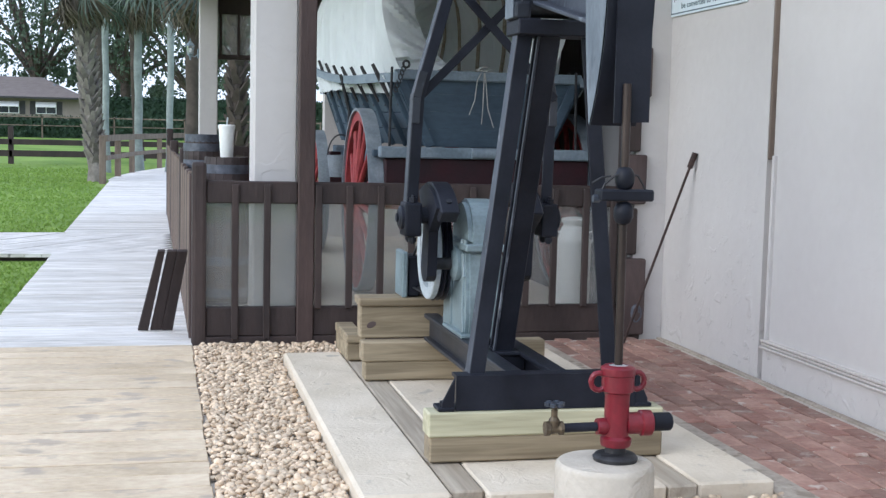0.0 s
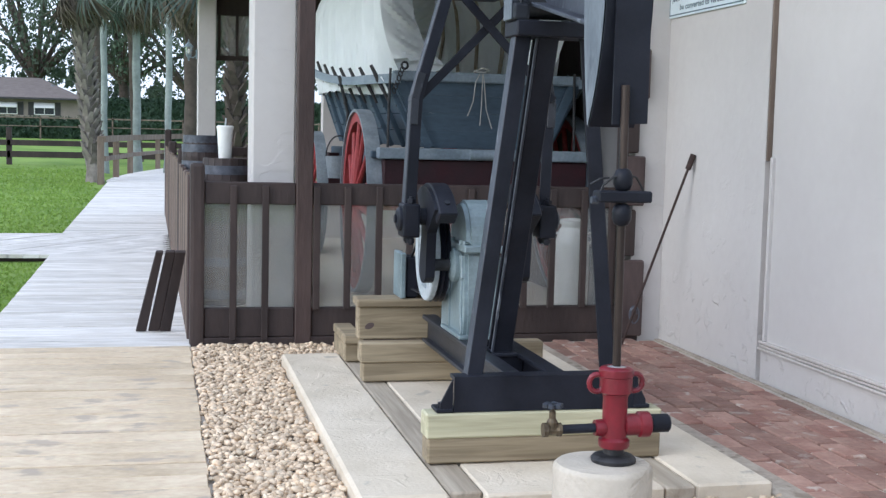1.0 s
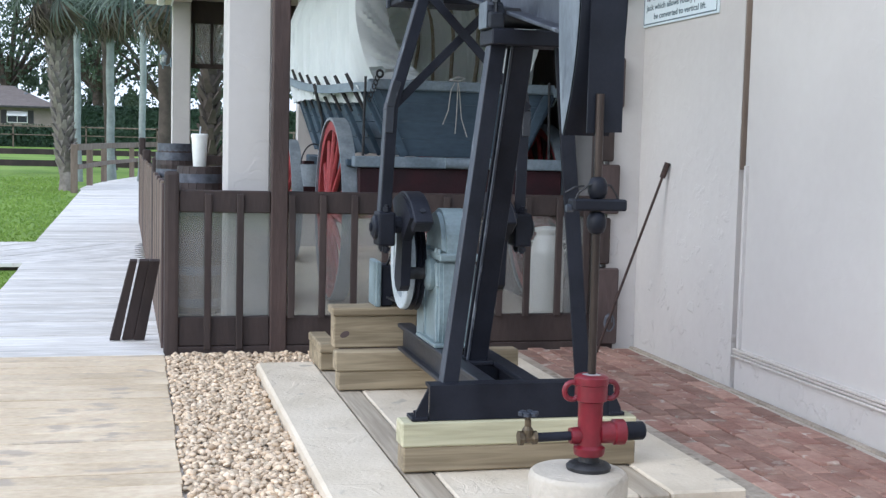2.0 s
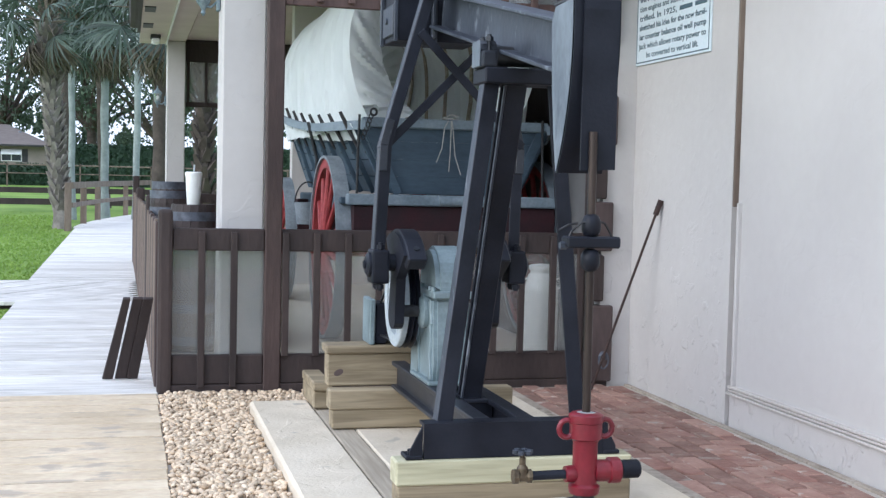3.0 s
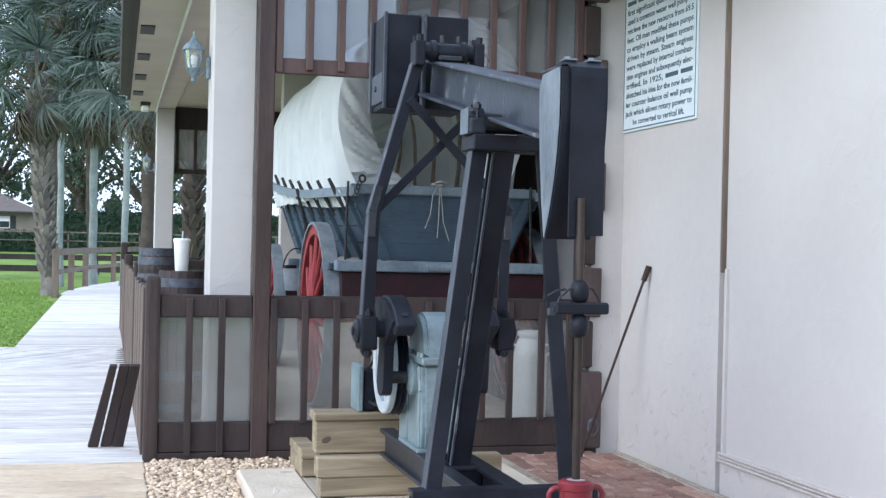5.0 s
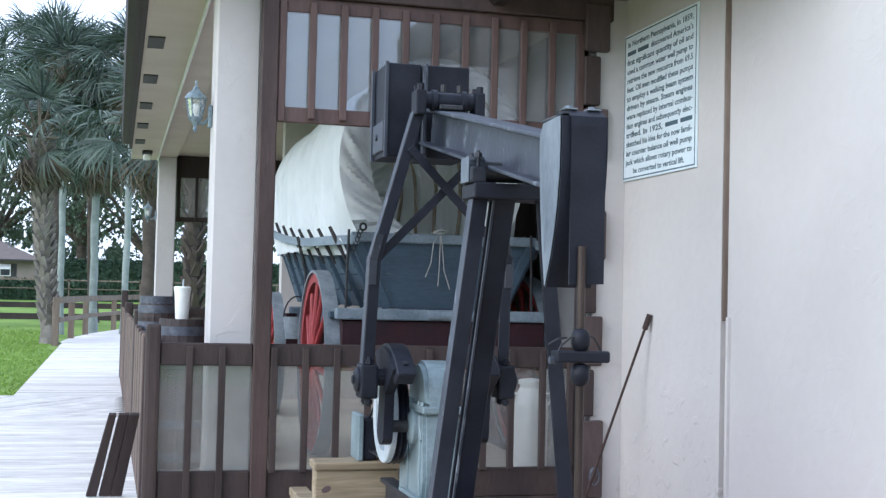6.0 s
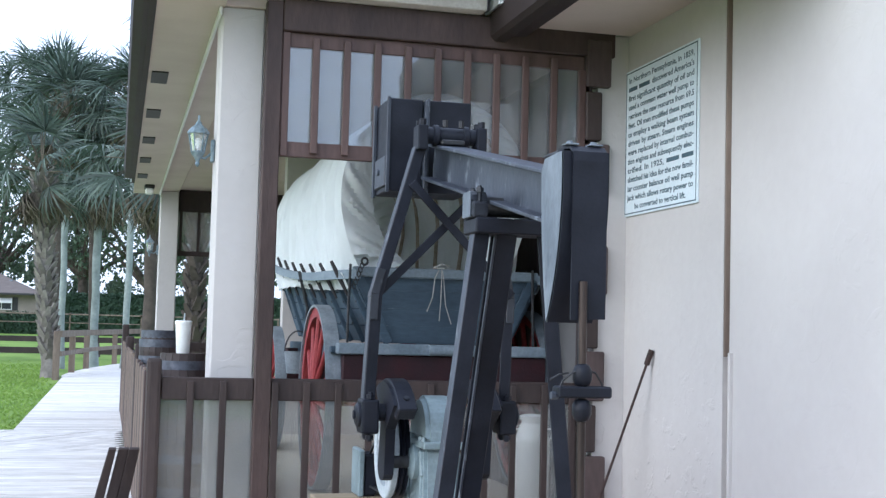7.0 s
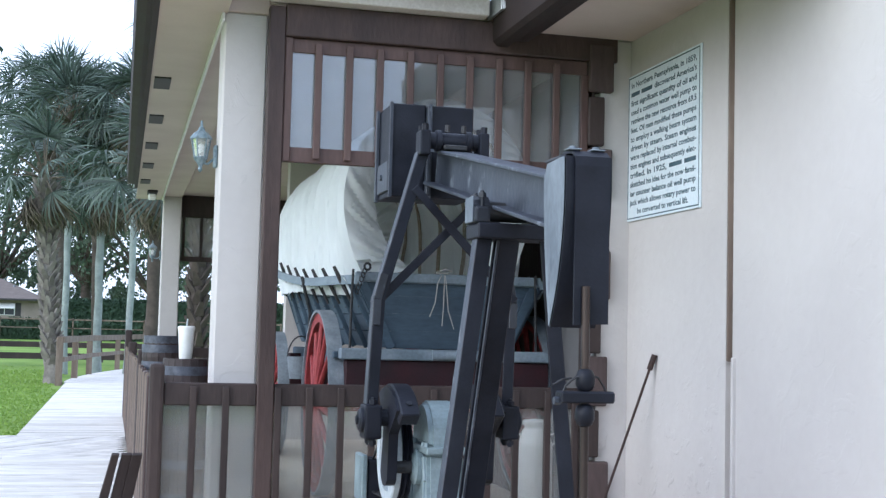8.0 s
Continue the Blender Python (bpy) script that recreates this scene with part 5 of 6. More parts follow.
def far_woods():
    def where():
        x = random.uniform(-75, 40)
        top = 6.3 + 3.0 * noise.noise(Vector((x * 0.11, 2.0, 0))) + 1.6 * noise.noise(Vector((x * 0.4, 7.0, 0)))
        z = random.uniform(0.5, max(top, 2))
        p = Vector((x, 118 + random.uniform(-4, 6), z))
        return p if noise.noise(Vector((x * 0.45, z * 0.6, 1.0))) > 0.05 else None
    vs, fs = clumps(26000, where, 0.36)
    tagged(mesh_from("far_woods", vs, fs, TREE_LEAF), "dense dark green woods beyond the house", "woods", kind="stuff")


far_woods()


def hedge(name, x0, x1, y, z0, z1, n, label):
    """Clipped hedge: a dark core under a skin of leaves."""
    H = thing(name, ((x0 + x1) / 2, y, z0), label, "hedge", "clipped hedges")
    part("core", box(x0, x1, y - 0.4, y + 0.4, z0 - 0.3, z1 - 0.08, 0.05), HEDGE_LEAF, H)

    def where():
        side = random.random()
        if side < 0.7:
            return Vector((random.uniform(x0, x1), y - 0.45 + random.uniform(-0.08, 0.1), random.uniform(z0 - 0.1, z1)))
        return Vector((random.uniform(x0, x1), y + random.uniform(-0.45, 0.45), z1 + random.uniform(-0.1, 0.06)))
    vs, fs = clumps(n, where, 0.10)
    ob = mesh_from("leaves", vs, fs, HEDGE_LEAF)
    ob.parent, ob.matrix_parent_inverse = H, ROOTS[H.name].inverted()
    tagged(ob, kind="stuff")


hedge("low_hedge", -30, 6, 58, 0.55, 1.42, 9000, "low clipped dark green hedge along a fence")
hedge("tall_hedge", -3.4, 14, 63, 0.6, 2.45, 8000, "tall clipped dark green hedge")


def rail_fence(name, posts, rails, label, material, post=0.07, top=1.0):
    """Posts at given places with straight rails (z0, z1) between them."""
    f = thing(name, (posts[0][0], posts[0][1], rise(*posts[0])), label, "fence", "")
    for x, y in posts:
        z = rise(x, y)
        part("post", box(x - post, x + post, y - post, y + post, z - 0.1, z + top, 0.012), material, f)
    for (xa, ya), (xb, yb) in zip(posts, posts[1:]):
        for za, zb in rails:
            m = (za + zb) / 2
            d = Vector((xb - xa, yb - ya, 0)).normalized()
            n = Vector((d.y, -d.x, 0)) * (post + 0.02)
            part("rail", bar(Vector((xa, ya, rise(xa, ya) + m)) + n - d * 0.05, Vector((xb, yb, rise(xb, yb) + m)) + n + d * 0.05, zb - za, 0.04, 0.005,
                             up=(d.y, -d.x, 0)), material, f)


rail_fence("paddock_fence", [(x, 38.2) for x in (-16.2, -13.2, -10.2, -7.25, -4.25, -1.9, 0.9, 3.8)], [(0.24, 0.42), (0.58, 0.74)],
           "dark two-rail wooden paddock fence across the lawn", BROWN, 0.075, 1.1)
rail_fence("boardwalk_railing", [(-1.22, 27.6), (-0.98, 29.9), (-0.72, 32.4), (-0.05, 36.2), (1.5, 39)], [(0.50, 0.60), (0.90, 1.04)],
           "weathered wooden railing where the boardwalk bends", FADED, 0.07, 1.03)
rail_fence("wire_fence", [(-26 + 3.0 * i, 56.5) for i in range(12)], [(0.50, 0.54), (0.86, 0.92)], "thin weathered fence in front of the hedge", FADED, 0.03, 0.95)


def house():
    y = 100.0
    H = thing("house", (-12, y, 0.5), "low tan bungalow with a brown hip roof", "house")
    x0, x1 = -24.0, -5.95
    part("wall", box(x0, x1, y, y + 8, 0.0, 3.15), HOUSE_WALL, H)
    bm = bmesh.new()
    e = [(x0 - 0.5, y - 0.7, 3.08), (x1 + 0.5, y - 0.7, 3.08), (x1 + 0.5, y + 8.6, 3.08), (x0 - 0.5, y + 8.6, 3.08)]
    r = [(x0 + 4, y + 4, 4.75), (-9.2, y + 4, 4.75)]
    v = [bm.verts.new(p) for p in e + r]
    for f in ((0, 1, 5, 4), (1, 2, 5), (2, 3, 4, 5), (3, 0, 4), (3, 2, 1, 0)):
        bm.faces.new([v[i] for i in f])
    roof = part("roof", bm, SHINGLE, H, "brown shingle hip roof")
    part("vent_pipe", rod((-8.1, y + 2.2, 3.5), (-8.1, y + 2.2, 4.2), 0.12), TYRE_GREY, roof)
    part("fascia", box(x0 - 0.5, x1 + 0.5, y - 0.75, y - 0.70, 2.98, 3.12), SHUTTER, H)
    for wx in (-19.3, -15.2, -11.25, -8.55):
        w = part("window", box(wx - 0.75, wx + 0.75, y - 0.06, y - 0.004, 1.85, 2.75), WHITE_PAINT, H, "white framed window")
        for s in (-1, 1):
            part("pane", box(wx + s * 0.36 - 0.33, wx + s * 0.36 + 0.33, y - 0.08, y - 0.062, 1.90, 2.35), DARK_PANE, w)
            part("shutter", box(wx + s * 0.98 - 0.2, wx + s * 0.98 + 0.2, y - 0.05, y - 0.004, 1.80, 2.80), SHUTTER, H)
        part("awning", prism([(y - 0.07, 2.75), (y - 0.45, 2.42), (y - 0.45, 2.36), (y - 0.07, 2.68)], wx - 0.74, wx + 0.74, "x"), WHITE_PAINT, w)


house()


def lawn_grass():
    vs, fs = [], []
    for i in range(42000):
        y = 7.2 + 31 * random.random() ** 1.9
        x = -0.95 - random.random() * (0.2 + 0.20 * y)
        if 11.8 < y < 14.4:
            continue
        if y > 26 and x > -1.35:
            continue
        h = random.uniform(0.012, 0.032) * (1 + y / 50)
        a = random.uniform(0, 6.3)
        w = 0.006 * (1 + y / 8)
        z = rise(x, y) - 0.005
        k = len(vs)
        vs += [(x - w * math.cos(a), y - w * math.sin(a), z), (x + w * math.cos(a), y + w * math.sin(a), z),
               (x + random.uniform(-0.03, 0.03), y + random.uniform(-0.03, 0.03), z + h)]
        fs.append((k, k + 1, k + 2))
    tagged(mesh_from("grass", vs, fs, GRASS), "short bright green lawn grass", "grass", kind="stuff")


lawn_grass()


# ---- smaller things ----
def text_points(text):
    """A flat mesh of some text in the built-in font, and its points."""
    cu = bpy.data.curves.new("lettering", "FONT")
    cu.body, cu.size, cu.resolution_u, cu.offset = text, 0.05, 2, 0.0012
    ob = bpy.data.objects.new("lettering", cu)
    scene.collection.objects.link(ob)
    me = bpy.data.meshes.new_from_object(ob.evaluated_get(bpy.context.evaluated_depsgraph_get()))
    bpy.data.objects.remove(ob)
    co = np.empty(len(me.vertices) * 3)
    me.vertices.foreach_get("co", co)
    return me, co.reshape(-1, 3)


def sign():
    """The notice on the wall: its words run along the wall, read from the pump's side."""
    y0, y1, z0, z1 = 7.0, 6.015, 1.902, 2.782
    s = thing("wall_sign", (WALL_X - 0.005, 6.5, 2.34), "white wall sign with dark lettering on the stucco", "sign")
    x = WALL_X
    part("board", box(x - 0.012, x - 0.001, y1, y0, z0, z1, 0.002), SIGN_WHITE, s)
    bm = bmesh.new()
    for a in ((y1 + 0.012, y1 + 0.019, z0 + 0.012, z1 - 0.012), (y0 - 0.019, y0 - 0.012, z0 + 0.012, z1 - 0.012),
              (y1 + 0.012, y0 - 0.012, z0 + 0.012, z0 + 0.019), (y1 + 0.012, y0 - 0.012, z1 - 0.019, z1 - 0.012)):
        box(x - 0.0135, x - 0.0122, *a, 0, bm)
    part("border_line", bm, SIGN_INK, s)
    lines = ["In Northern Pennsylvania, in 1859,", None, "first significant quantity of oil and", "used a common water well pump to",
             "retrieve the new resource from 69.5", "feet. Oil men modified these pumps", "to employ a walking beam system", "driven by steam. Steam engines",
             "were replaced by internal combus-", "tion engines and subsequently elec-", None, "sketched his idea for the now famil-",
             "iar counter balance oil well pump", "jack which allows rotary power to", "be converted to vertical lift."]
    split = {1: ((0.0, 0.36), "discovered America's"), 10: ((0.60, 1.0), "trified. In 1925,")}
    wide, pitch = 0.885, 0.0545
    for i, text in enumerate(lines):
        z = z1 - 0.078 - pitch * i
        start, width = y0 - 0.05, wide
        if i in split:
            (f0, f1), text = split[i]
            cuts = (f0, f0 + 0.14, f0 + 0.17, f1 - 0.02) if i == 1 else (f0 + 0.02, f0 + 0.20, f0 + 0.24, f1)
            for c0, c1 in (cuts[:2], cuts[2:]):
                part("text_bar", box(x - 0.0135, x - 0.0122, start - wide * c1, start - wide * c0, z + 0.002, z + 0.026), SIGN_INK, s)
            if i == 1:
                start, width = start - wide * (f1 + 0.02), wide * (1 - f1 - 0.02)
            else:
                width = wide * (f0 - 0.02)
        if i == 14:
            start, width = start - wide * 0.12, wide * 0.78
        words = text.split()
        ends = [text_points(" ".join(words[:k + 1]))[1][:, 0].max() for k in range(len(words))]
        k = width / ends[-1]
        for word, end in zip(words, ends):
            me, co = text_points(word)
            co[:, 0] += end - co[:, 0].max()
            out = np.empty_like(co)
            out[:, 0], out[:, 1], out[:, 2] = x - 0.0132, start - co[:, 0] * k, z + co[:, 1] * 0.92
            me.vertices.foreach_set("co", out.ravel())
            me.materials.append(SIGN_INK)
            t = new("lettering", me)
            t.parent, t.matrix_parent_inverse = s, ROOTS[s.name].inverted()


sign()


def lantern(x, y, z, label):
    """A carriage lantern on a scrolled wall arm; z is the top of its finial."""
    L = thing("wall_lantern", (0.503, y, z - 0.22), label, "lantern", "porch lanterns")
    part("back_plate", box(0.480, 0.504, y - 0.03, y + 0.03, z - 0.27, z - 0.14, 0.006), VERDIGRIS, L)
    part("arm", sweep([(0.482, y, z - 0.22), (0.45, y, z - 0.25), (x + 0.02, y, z - 0.245), (x, y, z - 0.235)], 0.008, 8), VERDIGRIS, L)
    part("roof", lathe([(0.006, 0.0), (0.008, -0.035), (0.016, -0.04), (0.02, -0.055), (0.045, -0.075), (0.064, -0.10), (0.064, -0.108), (0.05, -0.11)], (x, y, z), "z", 6), VERDIGRIS, L)
    c = part("cage", bmesh.new(), VERDIGRIS, L)
    bm = bmesh.new()
    for i in range(6):
        a = math.pi * i / 3
        rod((x + 0.055 * math.cos(a), y + 0.055 * math.sin(a), z - 0.108), (x + 0.036 * math.cos(a), y + 0.036 * math.sin(a), z - 0.215), 0.004, seg=6, bm=bm)
    lathe([(0.036, -0.21), (0.042, -0.215), (0.034, -0.232), (0.018, -0.25), (0.010, -0.27), (0.014, -0.285), (0.004, -0.30)], (x, y, z), "z", 12, bm)
    bm.to_mesh(c.data)
    bm.free()
    p = part("glass", lathe([(0.05, -0.108), (0.051, -0.11), (0.033, -0.213), (0.031, -0.213)], (x, y, z), "z", 6), LAMP_GLASS, L, "clear lantern glass")
    p.visible_shadow = False
    part("bulb", lathe([(0.006, -0.205), (0.012, -0.19), (0.02, -0.165), (0.02, -0.15), (0.01, -0.135), (0.003, -0.132)], (x, y, z), "z", 14), FOAM, L, "unlit frosted bulb", True)


lantern(0.408, 7.30, 2.40, "blue-green metal carriage lantern on the column")
lantern(0.385, 17.7, 2.40, "small carriage lantern on the far column")


def barrel(x, y, z0, h, r, label):
    B = thing("barrel", (x, y, z0), label, "barrel", "porch barrels")
    n = 18
    for i in range(n):
        bm = bmesh.new()
        rows = []
        a0, a1 = 2 * math.pi * i / n + 0.008, 2 * math.pi * (i + 1) / n - 0.008
        for f in (0, 0.25, 0.5, 0.75, 1.0):
            rr = r * (0.84 + 0.16 * math.sin(math.pi * f))
            rows.append([bm.verts.new((x + q * math.cos(a), y + q * math.sin(a), z0 + h * f)) for q, a in ((rr, a0), (rr, a1), (rr - 0.02, a1), (rr - 0.02, a0))])
        for p, q in zip(rows, rows[1:]):
            for k in range(4):
                bm.faces.new((p[k], p[(k + 1) % 4], q[(k + 1) % 4], q[k]))
        bm.faces.new(rows[0][::-1])
        bm.faces.new(rows[-1])
        part("stave", bm, STAVE, B)
    for f in (0.08, 0.30, 0.70, 0.92):
        rr = r * (0.84 + 0.16 * math.sin(math.pi * f)) + 0.004
        part("hoop", lathe([(rr - 0.008, -0.028), (rr, -0.028), (rr + 0.001, 0.028), (rr - 0.008, 0.028), (rr - 0.008, -0.028)], (x, y, z0 + h * f), "z", 36), HOOP, B, "dark iron hoop", True)
    part("head", lathe([(0.01, h - 0.045), (r * 0.82, h - 0.045), (r * 0.82, h - 0.02), (0.01, h - 0.02)], (x, y, z0), "z", 30), STAVE, B)


barrel(0.405, 8.05, FLOOR, 0.93, 0.165, "dark stave barrel used as a porch table")
barrel(0.295, 9.3, FLOOR, 0.76, 0.15, "dark stave barrel under a small keg")
barrel(0.292, 9.3, FLOOR + 0.762, 0.295, 0.136, "small dark keg with blued iron hoops on a barrel")


def cup():
    x, y, z = 0.400, 7.98, FLOOR + 0.911
    c = thing("foam_cup", (x, y, z), "tall white foam cup with lid and straw on the barrel", "cup")
    part("cup_body", lathe([(0.036, 0.0), (0.039, 0.004), (0.050, 0.20), (0.047, 0.20)], (x, y, z), "z", 28), FOAM, c, smooth=True)
    part("lid", lathe([(0.02, 0.198), (0.053, 0.198), (0.054, 0.217), (0.045, 0.223), (0.02, 0.219)], (x, y, z), "z", 28), FOAM, c, smooth=True)
    part("straw", rod((x, y, z + 0.2), (x + 0.005, y, z + 0.268), 0.005, seg=8), SHEAVE_GREY, c)


cup()


def milk_can():
    x, y = 2.60, 7.66
    c = thing("milk_can", (x, y, FLOOR), "white painted metal milk can behind the fence panes", "can")
    part("body", lathe([(0.05, 0.081), (0.107, 0.082), (0.110, 0.10), (0.110, 0.50), (0.112, 0.51), (0.105, 0.53), (0.085, 0.60), (0.072, 0.615), (0.072, 0.64)], (x, y, 0), "z", 30), FOAM, c, smooth=True)
    part("neck_lid", lathe([(0.03, 0.638), (0.085, 0.638), (0.09, 0.66), (0.06, 0.67), (0.02, 0.675)], (x, y, 0), "z", 28), FOAM, c, smooth=True)
    for s in (-1, 1):
        part("handle", sweep([(x + s * 0.085, y, 0.575), (x + s * 0.13, y, 0.58), (x + s * 0.135, y, 0.53), (x + s * 0.105, y, 0.50)], 0.008, 6), FOAM, c)


milk_can()


def leaning_boards():
    for x0, x1, t0, t1, dy, label in ((-0.133, -0.073, -0.018, 0.022, 0.0, "narrow dark board leaning on the railing"),
                                      (-0.062, 0.002, 0.036, 0.090, 0.012, "dark stained plank leaning on the railing"),
                                      (0.003, 0.066, 0.092, 0.148, 0.0, "dark stained plank leaning on the railing")):
        bm = bmesh.new()
        rows = []
        for xa, xb, y, z in ((x0, x1, 7.43, 0.003), (t0, t1, 7.24, 0.488)):
            rows.append([bm.verts.new((x, y + dy + o, z + 0.4 * o)) for x, o in ((xa, 0), (xb, 0), (xb, 0.026), (xa, 0.026))])
        for k in range(4):
            bm.faces.new((rows[0][k], rows[0][(k + 1) % 4], rows[1][(k + 1) % 4], rows[1][k]))
        bm.faces.new(rows[0][::-1])
        bm.faces.new(rows[1])
        bmesh.ops.recalc_face_normals(bm, faces=bm.faces)
        bmesh.ops.bevel(bm, geom=bm.edges[:], offset=0.003, segments=1, affect="EDGES")
        tagged(finish("loose_plank", bm, BROWN), label, "plank", "leaning planks")


leaning_boards()


def wall_rod():
    r = thing("sucker_rod", (2.62, 6.74, 0.0), "rusty steel rod leaning on the stucco wall", "rod")
    a, b = Vector((2.60, 6.72, 0.012)), Vector((2.925, 6.56, 1.115))
    part("shaft", rod(a, b, 0.0075, seg=10), RUST, r, smooth=True)
    d = (b - a).normalized()
    part("coupling", rod(b - d * 0.09, b, 0.0165, seg=10), RUST, r, smooth=True)
    tagged(finish("wire_coil", sweep([(2.745 + 0.026 * math.cos(t) * (1 + 0.02 * t), 6.925 - 0.004 * t, 0.155 + 0.05 * math.sin(t)) for t in (2 * math.pi * k / 14 for k in range(24))], 0.005, 6), HOOP, True),
           "small loop of dark cable hung on the board ends", "cable")


wall_rod()


def far_lattice():
    """The glazed lattice at the porch's far end."""
    f = thing("end_lattice", (1.8, 17.85, 2.15), "brown glazed lattice under the porch roof end", "lattice")
    y = 17.8
    part("header", box(0.76, WALL_X, y, y + 0.1, 2.75, 3.055, 0.004), BROWN, f)
    part("bottom_rail", box(0.76, WALL_X, y, y + 0.05, 2.13, 2.20, 0.004), BROWN, f)
    for i in range(8):
        x = 0.80 + 0.245 * i
        part("slat", box(x - 0.02, x + 0.02, y - 0.02, y, 2.15, 2.76, 0.003), BROWN, f)
    p = part("pane", box(0.76, WALL_X, y + 0.02, y + 0.025, 2.2, 2.75), HAZY, f, "slightly hazy clear acrylic pane")
    p.visible_shadow = False
    part("low_rail", box(0.76, WALL_X, y, y + 0.05, 0.80, 0.93, 0.004), BROWN, f)
    for i in range(14):
        x = 0.85 + 0.15 * i
        part("low_slat", box(x - 0.02, x + 0.02, y - 0.02, y, 0.05, 0.85, 0.003), BROWN, f)


far_lattice()


def porch_chair():
    """A grey slatted rocker half hidden by the column."""
    c = thing("rocking_chair", (0.86, 9.0, FLOOR), "grey weathered wooden chair on the porch", "chair")
    for x in (0.72, 1.02):
        part("back_post", bar((x, 8.85, FLOOR + 0.03), (x + 0.02, 9.25, 1.25), 0.04, 0.03, 0.005), TIMBER_OLD, c)
        part("front_leg", bar((x, 8.45, FLOOR + 0.03), (x, 8.45, 0.68), 0.04, 0.04, 0.005), TIMBER_OLD, c)
        part("arm_rest", bar((x, 8.40, 0.70), (x, 9.05, 0.72), 0.06, 0.025, 0.005, up=(0, 0, 1)), TIMBER_OLD, c)
        part("rocker", sweep([(x, 8.2, FLOOR + 0.06), (x, 8.5, FLOOR + 0.02), (x, 8.9, FLOOR + 0.02), (x, 9.3, FLOOR + 0.08)], 0.02, 8), TIMBER_OLD, c)
    for i in range(5):
        part("seat_slat", box(0.70, 1.04, 8.45 + 0.09 * i, 8.52 + 0.09 * i, 0.44, 0.465, 0.004), TIMBER_OLD, c)
    for z, dy in ((0.75, 9.09), (0.95, 9.155), (1.15, 9.22)):
        part("back_slat", box(0.72, 1.03, dy, dy + 0.018, z, z + 0.09, 0.004), TIMBER_OLD, c)


porch_chair()

# porch front edge over the header, flashing in the roof valley
structure("porch_fascia", box(0.74, 2.0, 6.86, 6.98, 3.05, 3.16, 0.006), TRIM, "beige fascia board over the porch front", "fascia")
bm = bmesh.new()
for i in range(8):
    box(2.02 + 0.012 * i, 2.029 + 0.012 * i, 6.70, 6.98, 3.05 + 0.004 * i, 3.16 + 0.004 * i, 0.003, bm)
tagged(finish("roof_flashing", bm, FLASHING), "ribbed metal flashing in the roof valley", "flashing")

lamp = thing("soffit_lamp", (0.335, 16.9, 2.9), "small white lamp box under the porch soffit", "lamp")
part("housing", box(0.27, 0.40, 16.75, 17.05, 2.955, 2.998, 0.01), SHUTTER, lamp)
part("diffuser", box(0.285, 0.385, 16.77, 17.03, 2.89, 2.954, 0.015), FOAM, lamp, "white unlit diffuser")


# ---- boards, bricks and pebbles, the many pieces last ----
def deck():
    d = structure("deck_frame", box(-2.8, 0.12, -2.0, 6.9, -0.066, -0.032), BROWN, "dark joists under the tan deck", "deck")
    me = mesh_of("deck_board", box(-1.484, 1.484, -0.0772, 0.0772, -0.015, 0.015, 0.003), DECK_NEW)
    y, i = 6.862, 0
    while y > -1.95:
        piece("deck_board", me, d, pose(-1.316 + random.uniform(-0.004, 0.004), y, -0.015 + random.uniform(-0.0015, 0.0015), random.uniform(-0.3, 0.3), 0, random.uniform(-0.10, 0.10)) @ Matrix.Diagonal((1, random.uniform(0.955, 1.0), 1, 1)))
        y -= 0.1635
    w = structure("walkway_frame", box(-0.94, 0.10, 6.98, 28.0, -0.068, -0.032), BROWN, "dark joists under the old boardwalk", "walkway")
    me = mesh_of("walk_board", box(-0.575, 0.575, -0.0665, 0.0665, -0.015, 0.015, 0.004), DECK_OLD)
    y = 7.02
    while y < 28:
        if not 11.95 < y < 14.2:
            s = 1.0 if y < 14 else 1.06 + 0.004 * (y - 14)
            piece("walk_board", me, w, pose(-0.405 - (0.03 if y > 14 else 0), y, -0.013 + random.uniform(-0.003, 0.003), random.uniform(-0.6, 0.6), 0, random.uniform(-0.25, 0.25)) @ Matrix.Diagonal((s, 1, 1, 1)))
        y += 0.143
    me = mesh_of("bend_board", box(-0.70, 0.70, -0.068, 0.068, -0.015, 0.015, 0.004), DECK_OLD)
    for k in range(62):
        f = k / 62
        ang = -6 - 22 * f
        piece("bend_board", me, w, pose(-0.42 + 1.35 * f ** 1.6, 28.05 + 9.2 * f, -0.012, 0, 0, ang))
    c = structure("crosswalk_frame", box(-9.0, 0.10, 12.0, 14.2, -0.068, -0.034), BROWN, "dark joists under the crossing boardwalk", "walkway")
    bm = prism([(-0.07, 11.92), (0.07, 11.92), (0.07 + 1.5, 14.25), (-0.07 + 1.5, 14.25)], -0.03, 0.004, "z")
    me = mesh_of("cross_board", bm, DECK_OLD)
    for k in range(62):
        x = -9.2 + 0.147 * k
        if x + 1.5 < 0.14:
            piece("cross_board", me, c, pose(x, 0, random.uniform(-0.002, 0.002)))
    # short ends that close the strip on the porch side
    for k in range(10):
        x = -1.29 + 0.147 * k
        top = min(14.25, 11.92 + (0.14 - x - 0.07) / 1.5 * 2.33)
        if top > 12.05:
            bm = prism([(x - 0.07, 11.92), (x + 0.07, 11.92), (x + 0.07 + (top - 11.92) * 0.644, top), (x - 0.07 + (top - 11.92) * 0.644, top)], -0.03, 0.004, "z")
            piece("cross_board", mesh_of("cross_board", bm, DECK_OLD), c, Matrix())


random.seed(21)
deck()


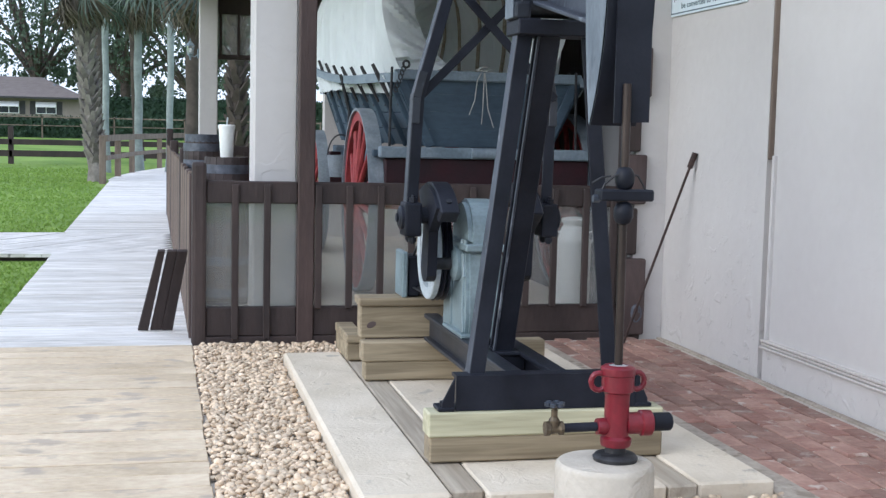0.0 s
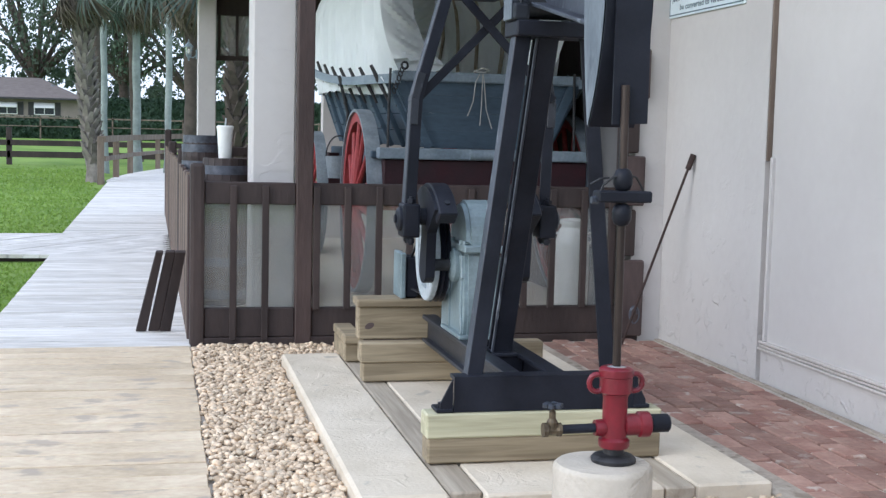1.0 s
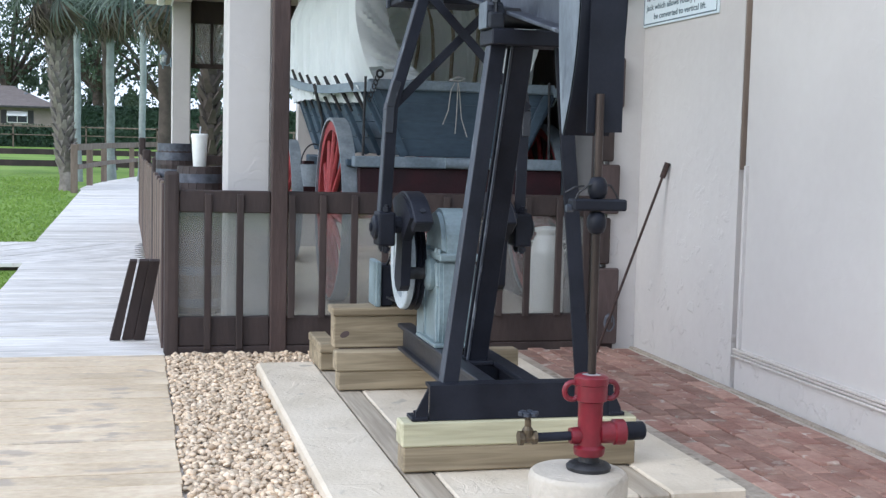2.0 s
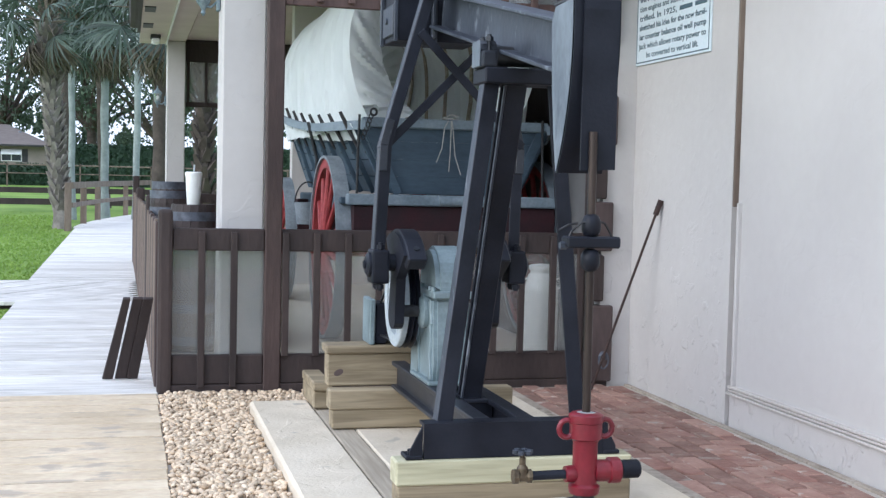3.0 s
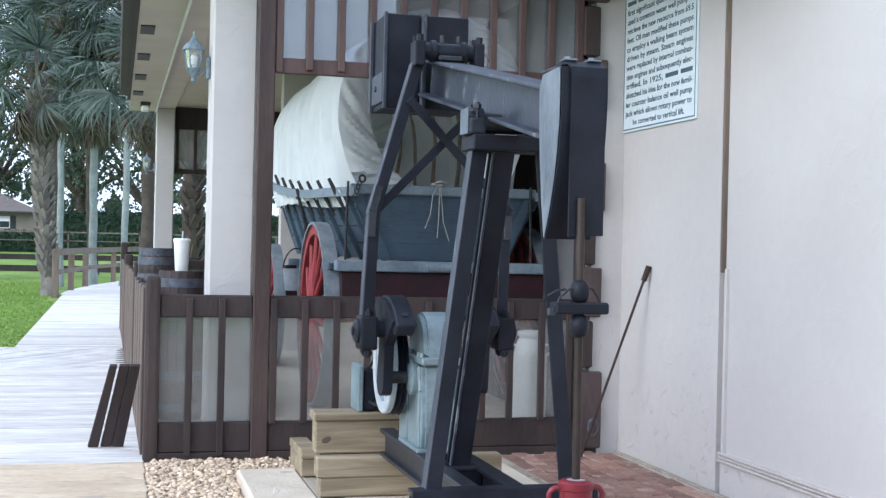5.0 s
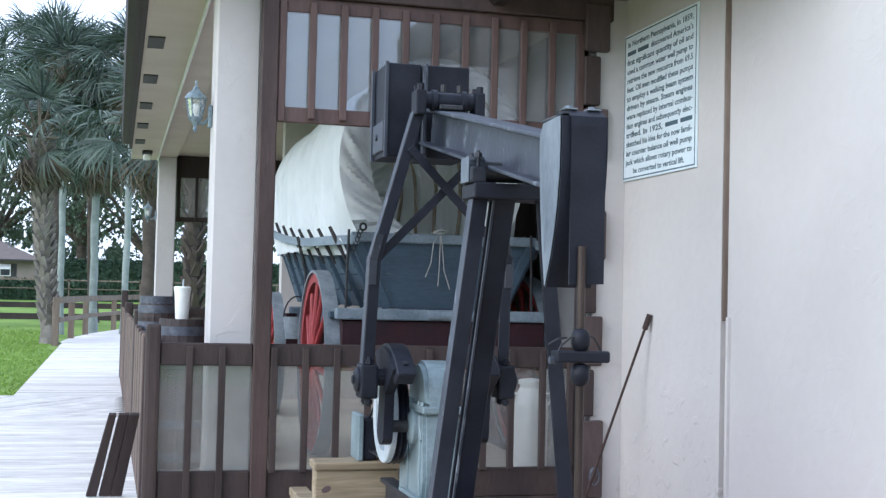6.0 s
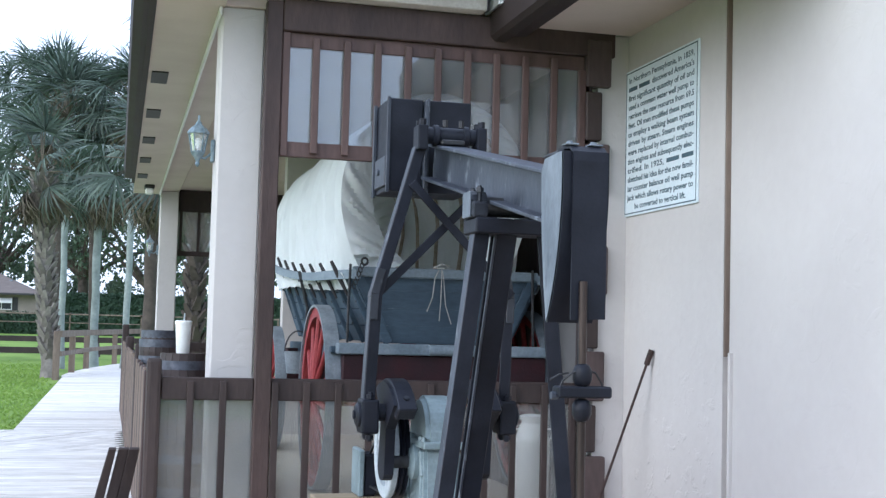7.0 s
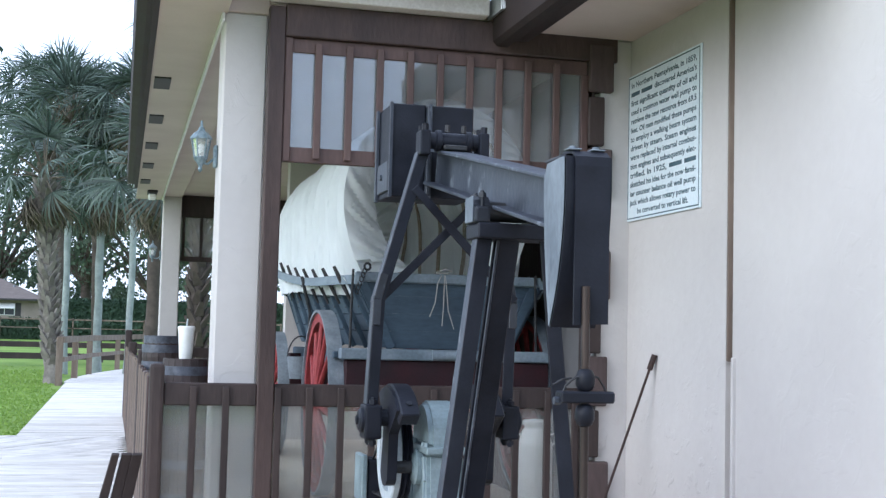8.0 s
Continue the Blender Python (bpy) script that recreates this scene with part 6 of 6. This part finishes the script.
def bricks():
    p = structure("brick_path", box(2.16, 2.935, -2.0, 6.97, -0.06, -0.010), MORTAR, "worn red brick path along the wall", "path")
    shapes = []
    for k in range(3):
        bm = box(-0.046, 0.046, -0.098, 0.098, -0.03, 0.0, 0.005)
        for v in bm.verts:
            v.co += Vector((random.uniform(-0.003, 0.003), random.uniform(-0.004, 0.004), random.uniform(-0.002, 0.002) if v.co.z > -0.01 else 0))
        shapes.append(mesh_of("brick", bm, BRICK))
    for i in range(7):
        for j in range(43):
            x, y = 2.216 + 0.1005 * i, -1.59 + 0.2045 * j + (0.10 if i % 2 else 0)
            if y < 6.90:
                piece("brick", shapes[(i * 5 + j * 3) % 3], p, pose(x, y, 0.001 + random.uniform(-0.005, 0.003), random.uniform(-1.2, 1.2), random.uniform(-1.5, 1.5), random.uniform(-1.5, 1.5)))


bricks()


def pebbles():
    """Loose river pebbles, heaped two deep."""
    base = bmesh.new()
    bmesh.ops.create_icosphere(base, subdivisions=2, radius=1)
    bv = np.array([v.co for v in base.verts])
    base.verts.index_update()
    bf = np.array([[v.index for v in f.verts] for f in base.faces])
    base.free()
    rng = np.random.default_rng(4)
    spots = []
    for x0, x1, y0, y1, n in ((0.178, 0.605, 3.1, 6.96, 5600), (0.6, 2.06, 6.39, 6.96, 1500), (1.46, 2.06, 3.2, 3.79, 560), (0.6, 1.14, 3.1, 3.79, 200), (0.178, 2.06, -1.9, 3.1, 3200)):
        for _ in range(n):
            spots.append((rng.uniform(x0, x1), rng.uniform(y0, y1), rng.uniform(-0.012, 0.006)))
    V, Fs = [], []
    for i, (x, y, z) in enumerate(spots):
        s = rng.uniform(0.008, 0.0158) * np.array([rng.uniform(0.9, 1.35), rng.uniform(0.8, 1.1), rng.uniform(0.55, 0.8)])
        m = np.array(Euler((rng.uniform(-0.5, 0.5), rng.uniform(-0.5, 0.5), rng.uniform(0, 6.3))).to_matrix())
        lump = 1 + 0.10 * np.sin(bv @ rng.normal(size=3) * 2 + i)
        V.append((bv * lump[:, None] * s) @ m.T + (x, y, z))
        Fs.append(bf + i * len(bv))
    me = bpy.data.meshes.new("pebbles")
    me.from_pydata(np.concatenate(V).tolist(), [], np.concatenate(Fs).tolist())
    me.materials.append(PEBBLE)
    me.shade_smooth()
    tagged(new("pebbles", me), "cream and tan rounded river pebbles in a bed", "pebbles", kind="stuff")


pebbles()
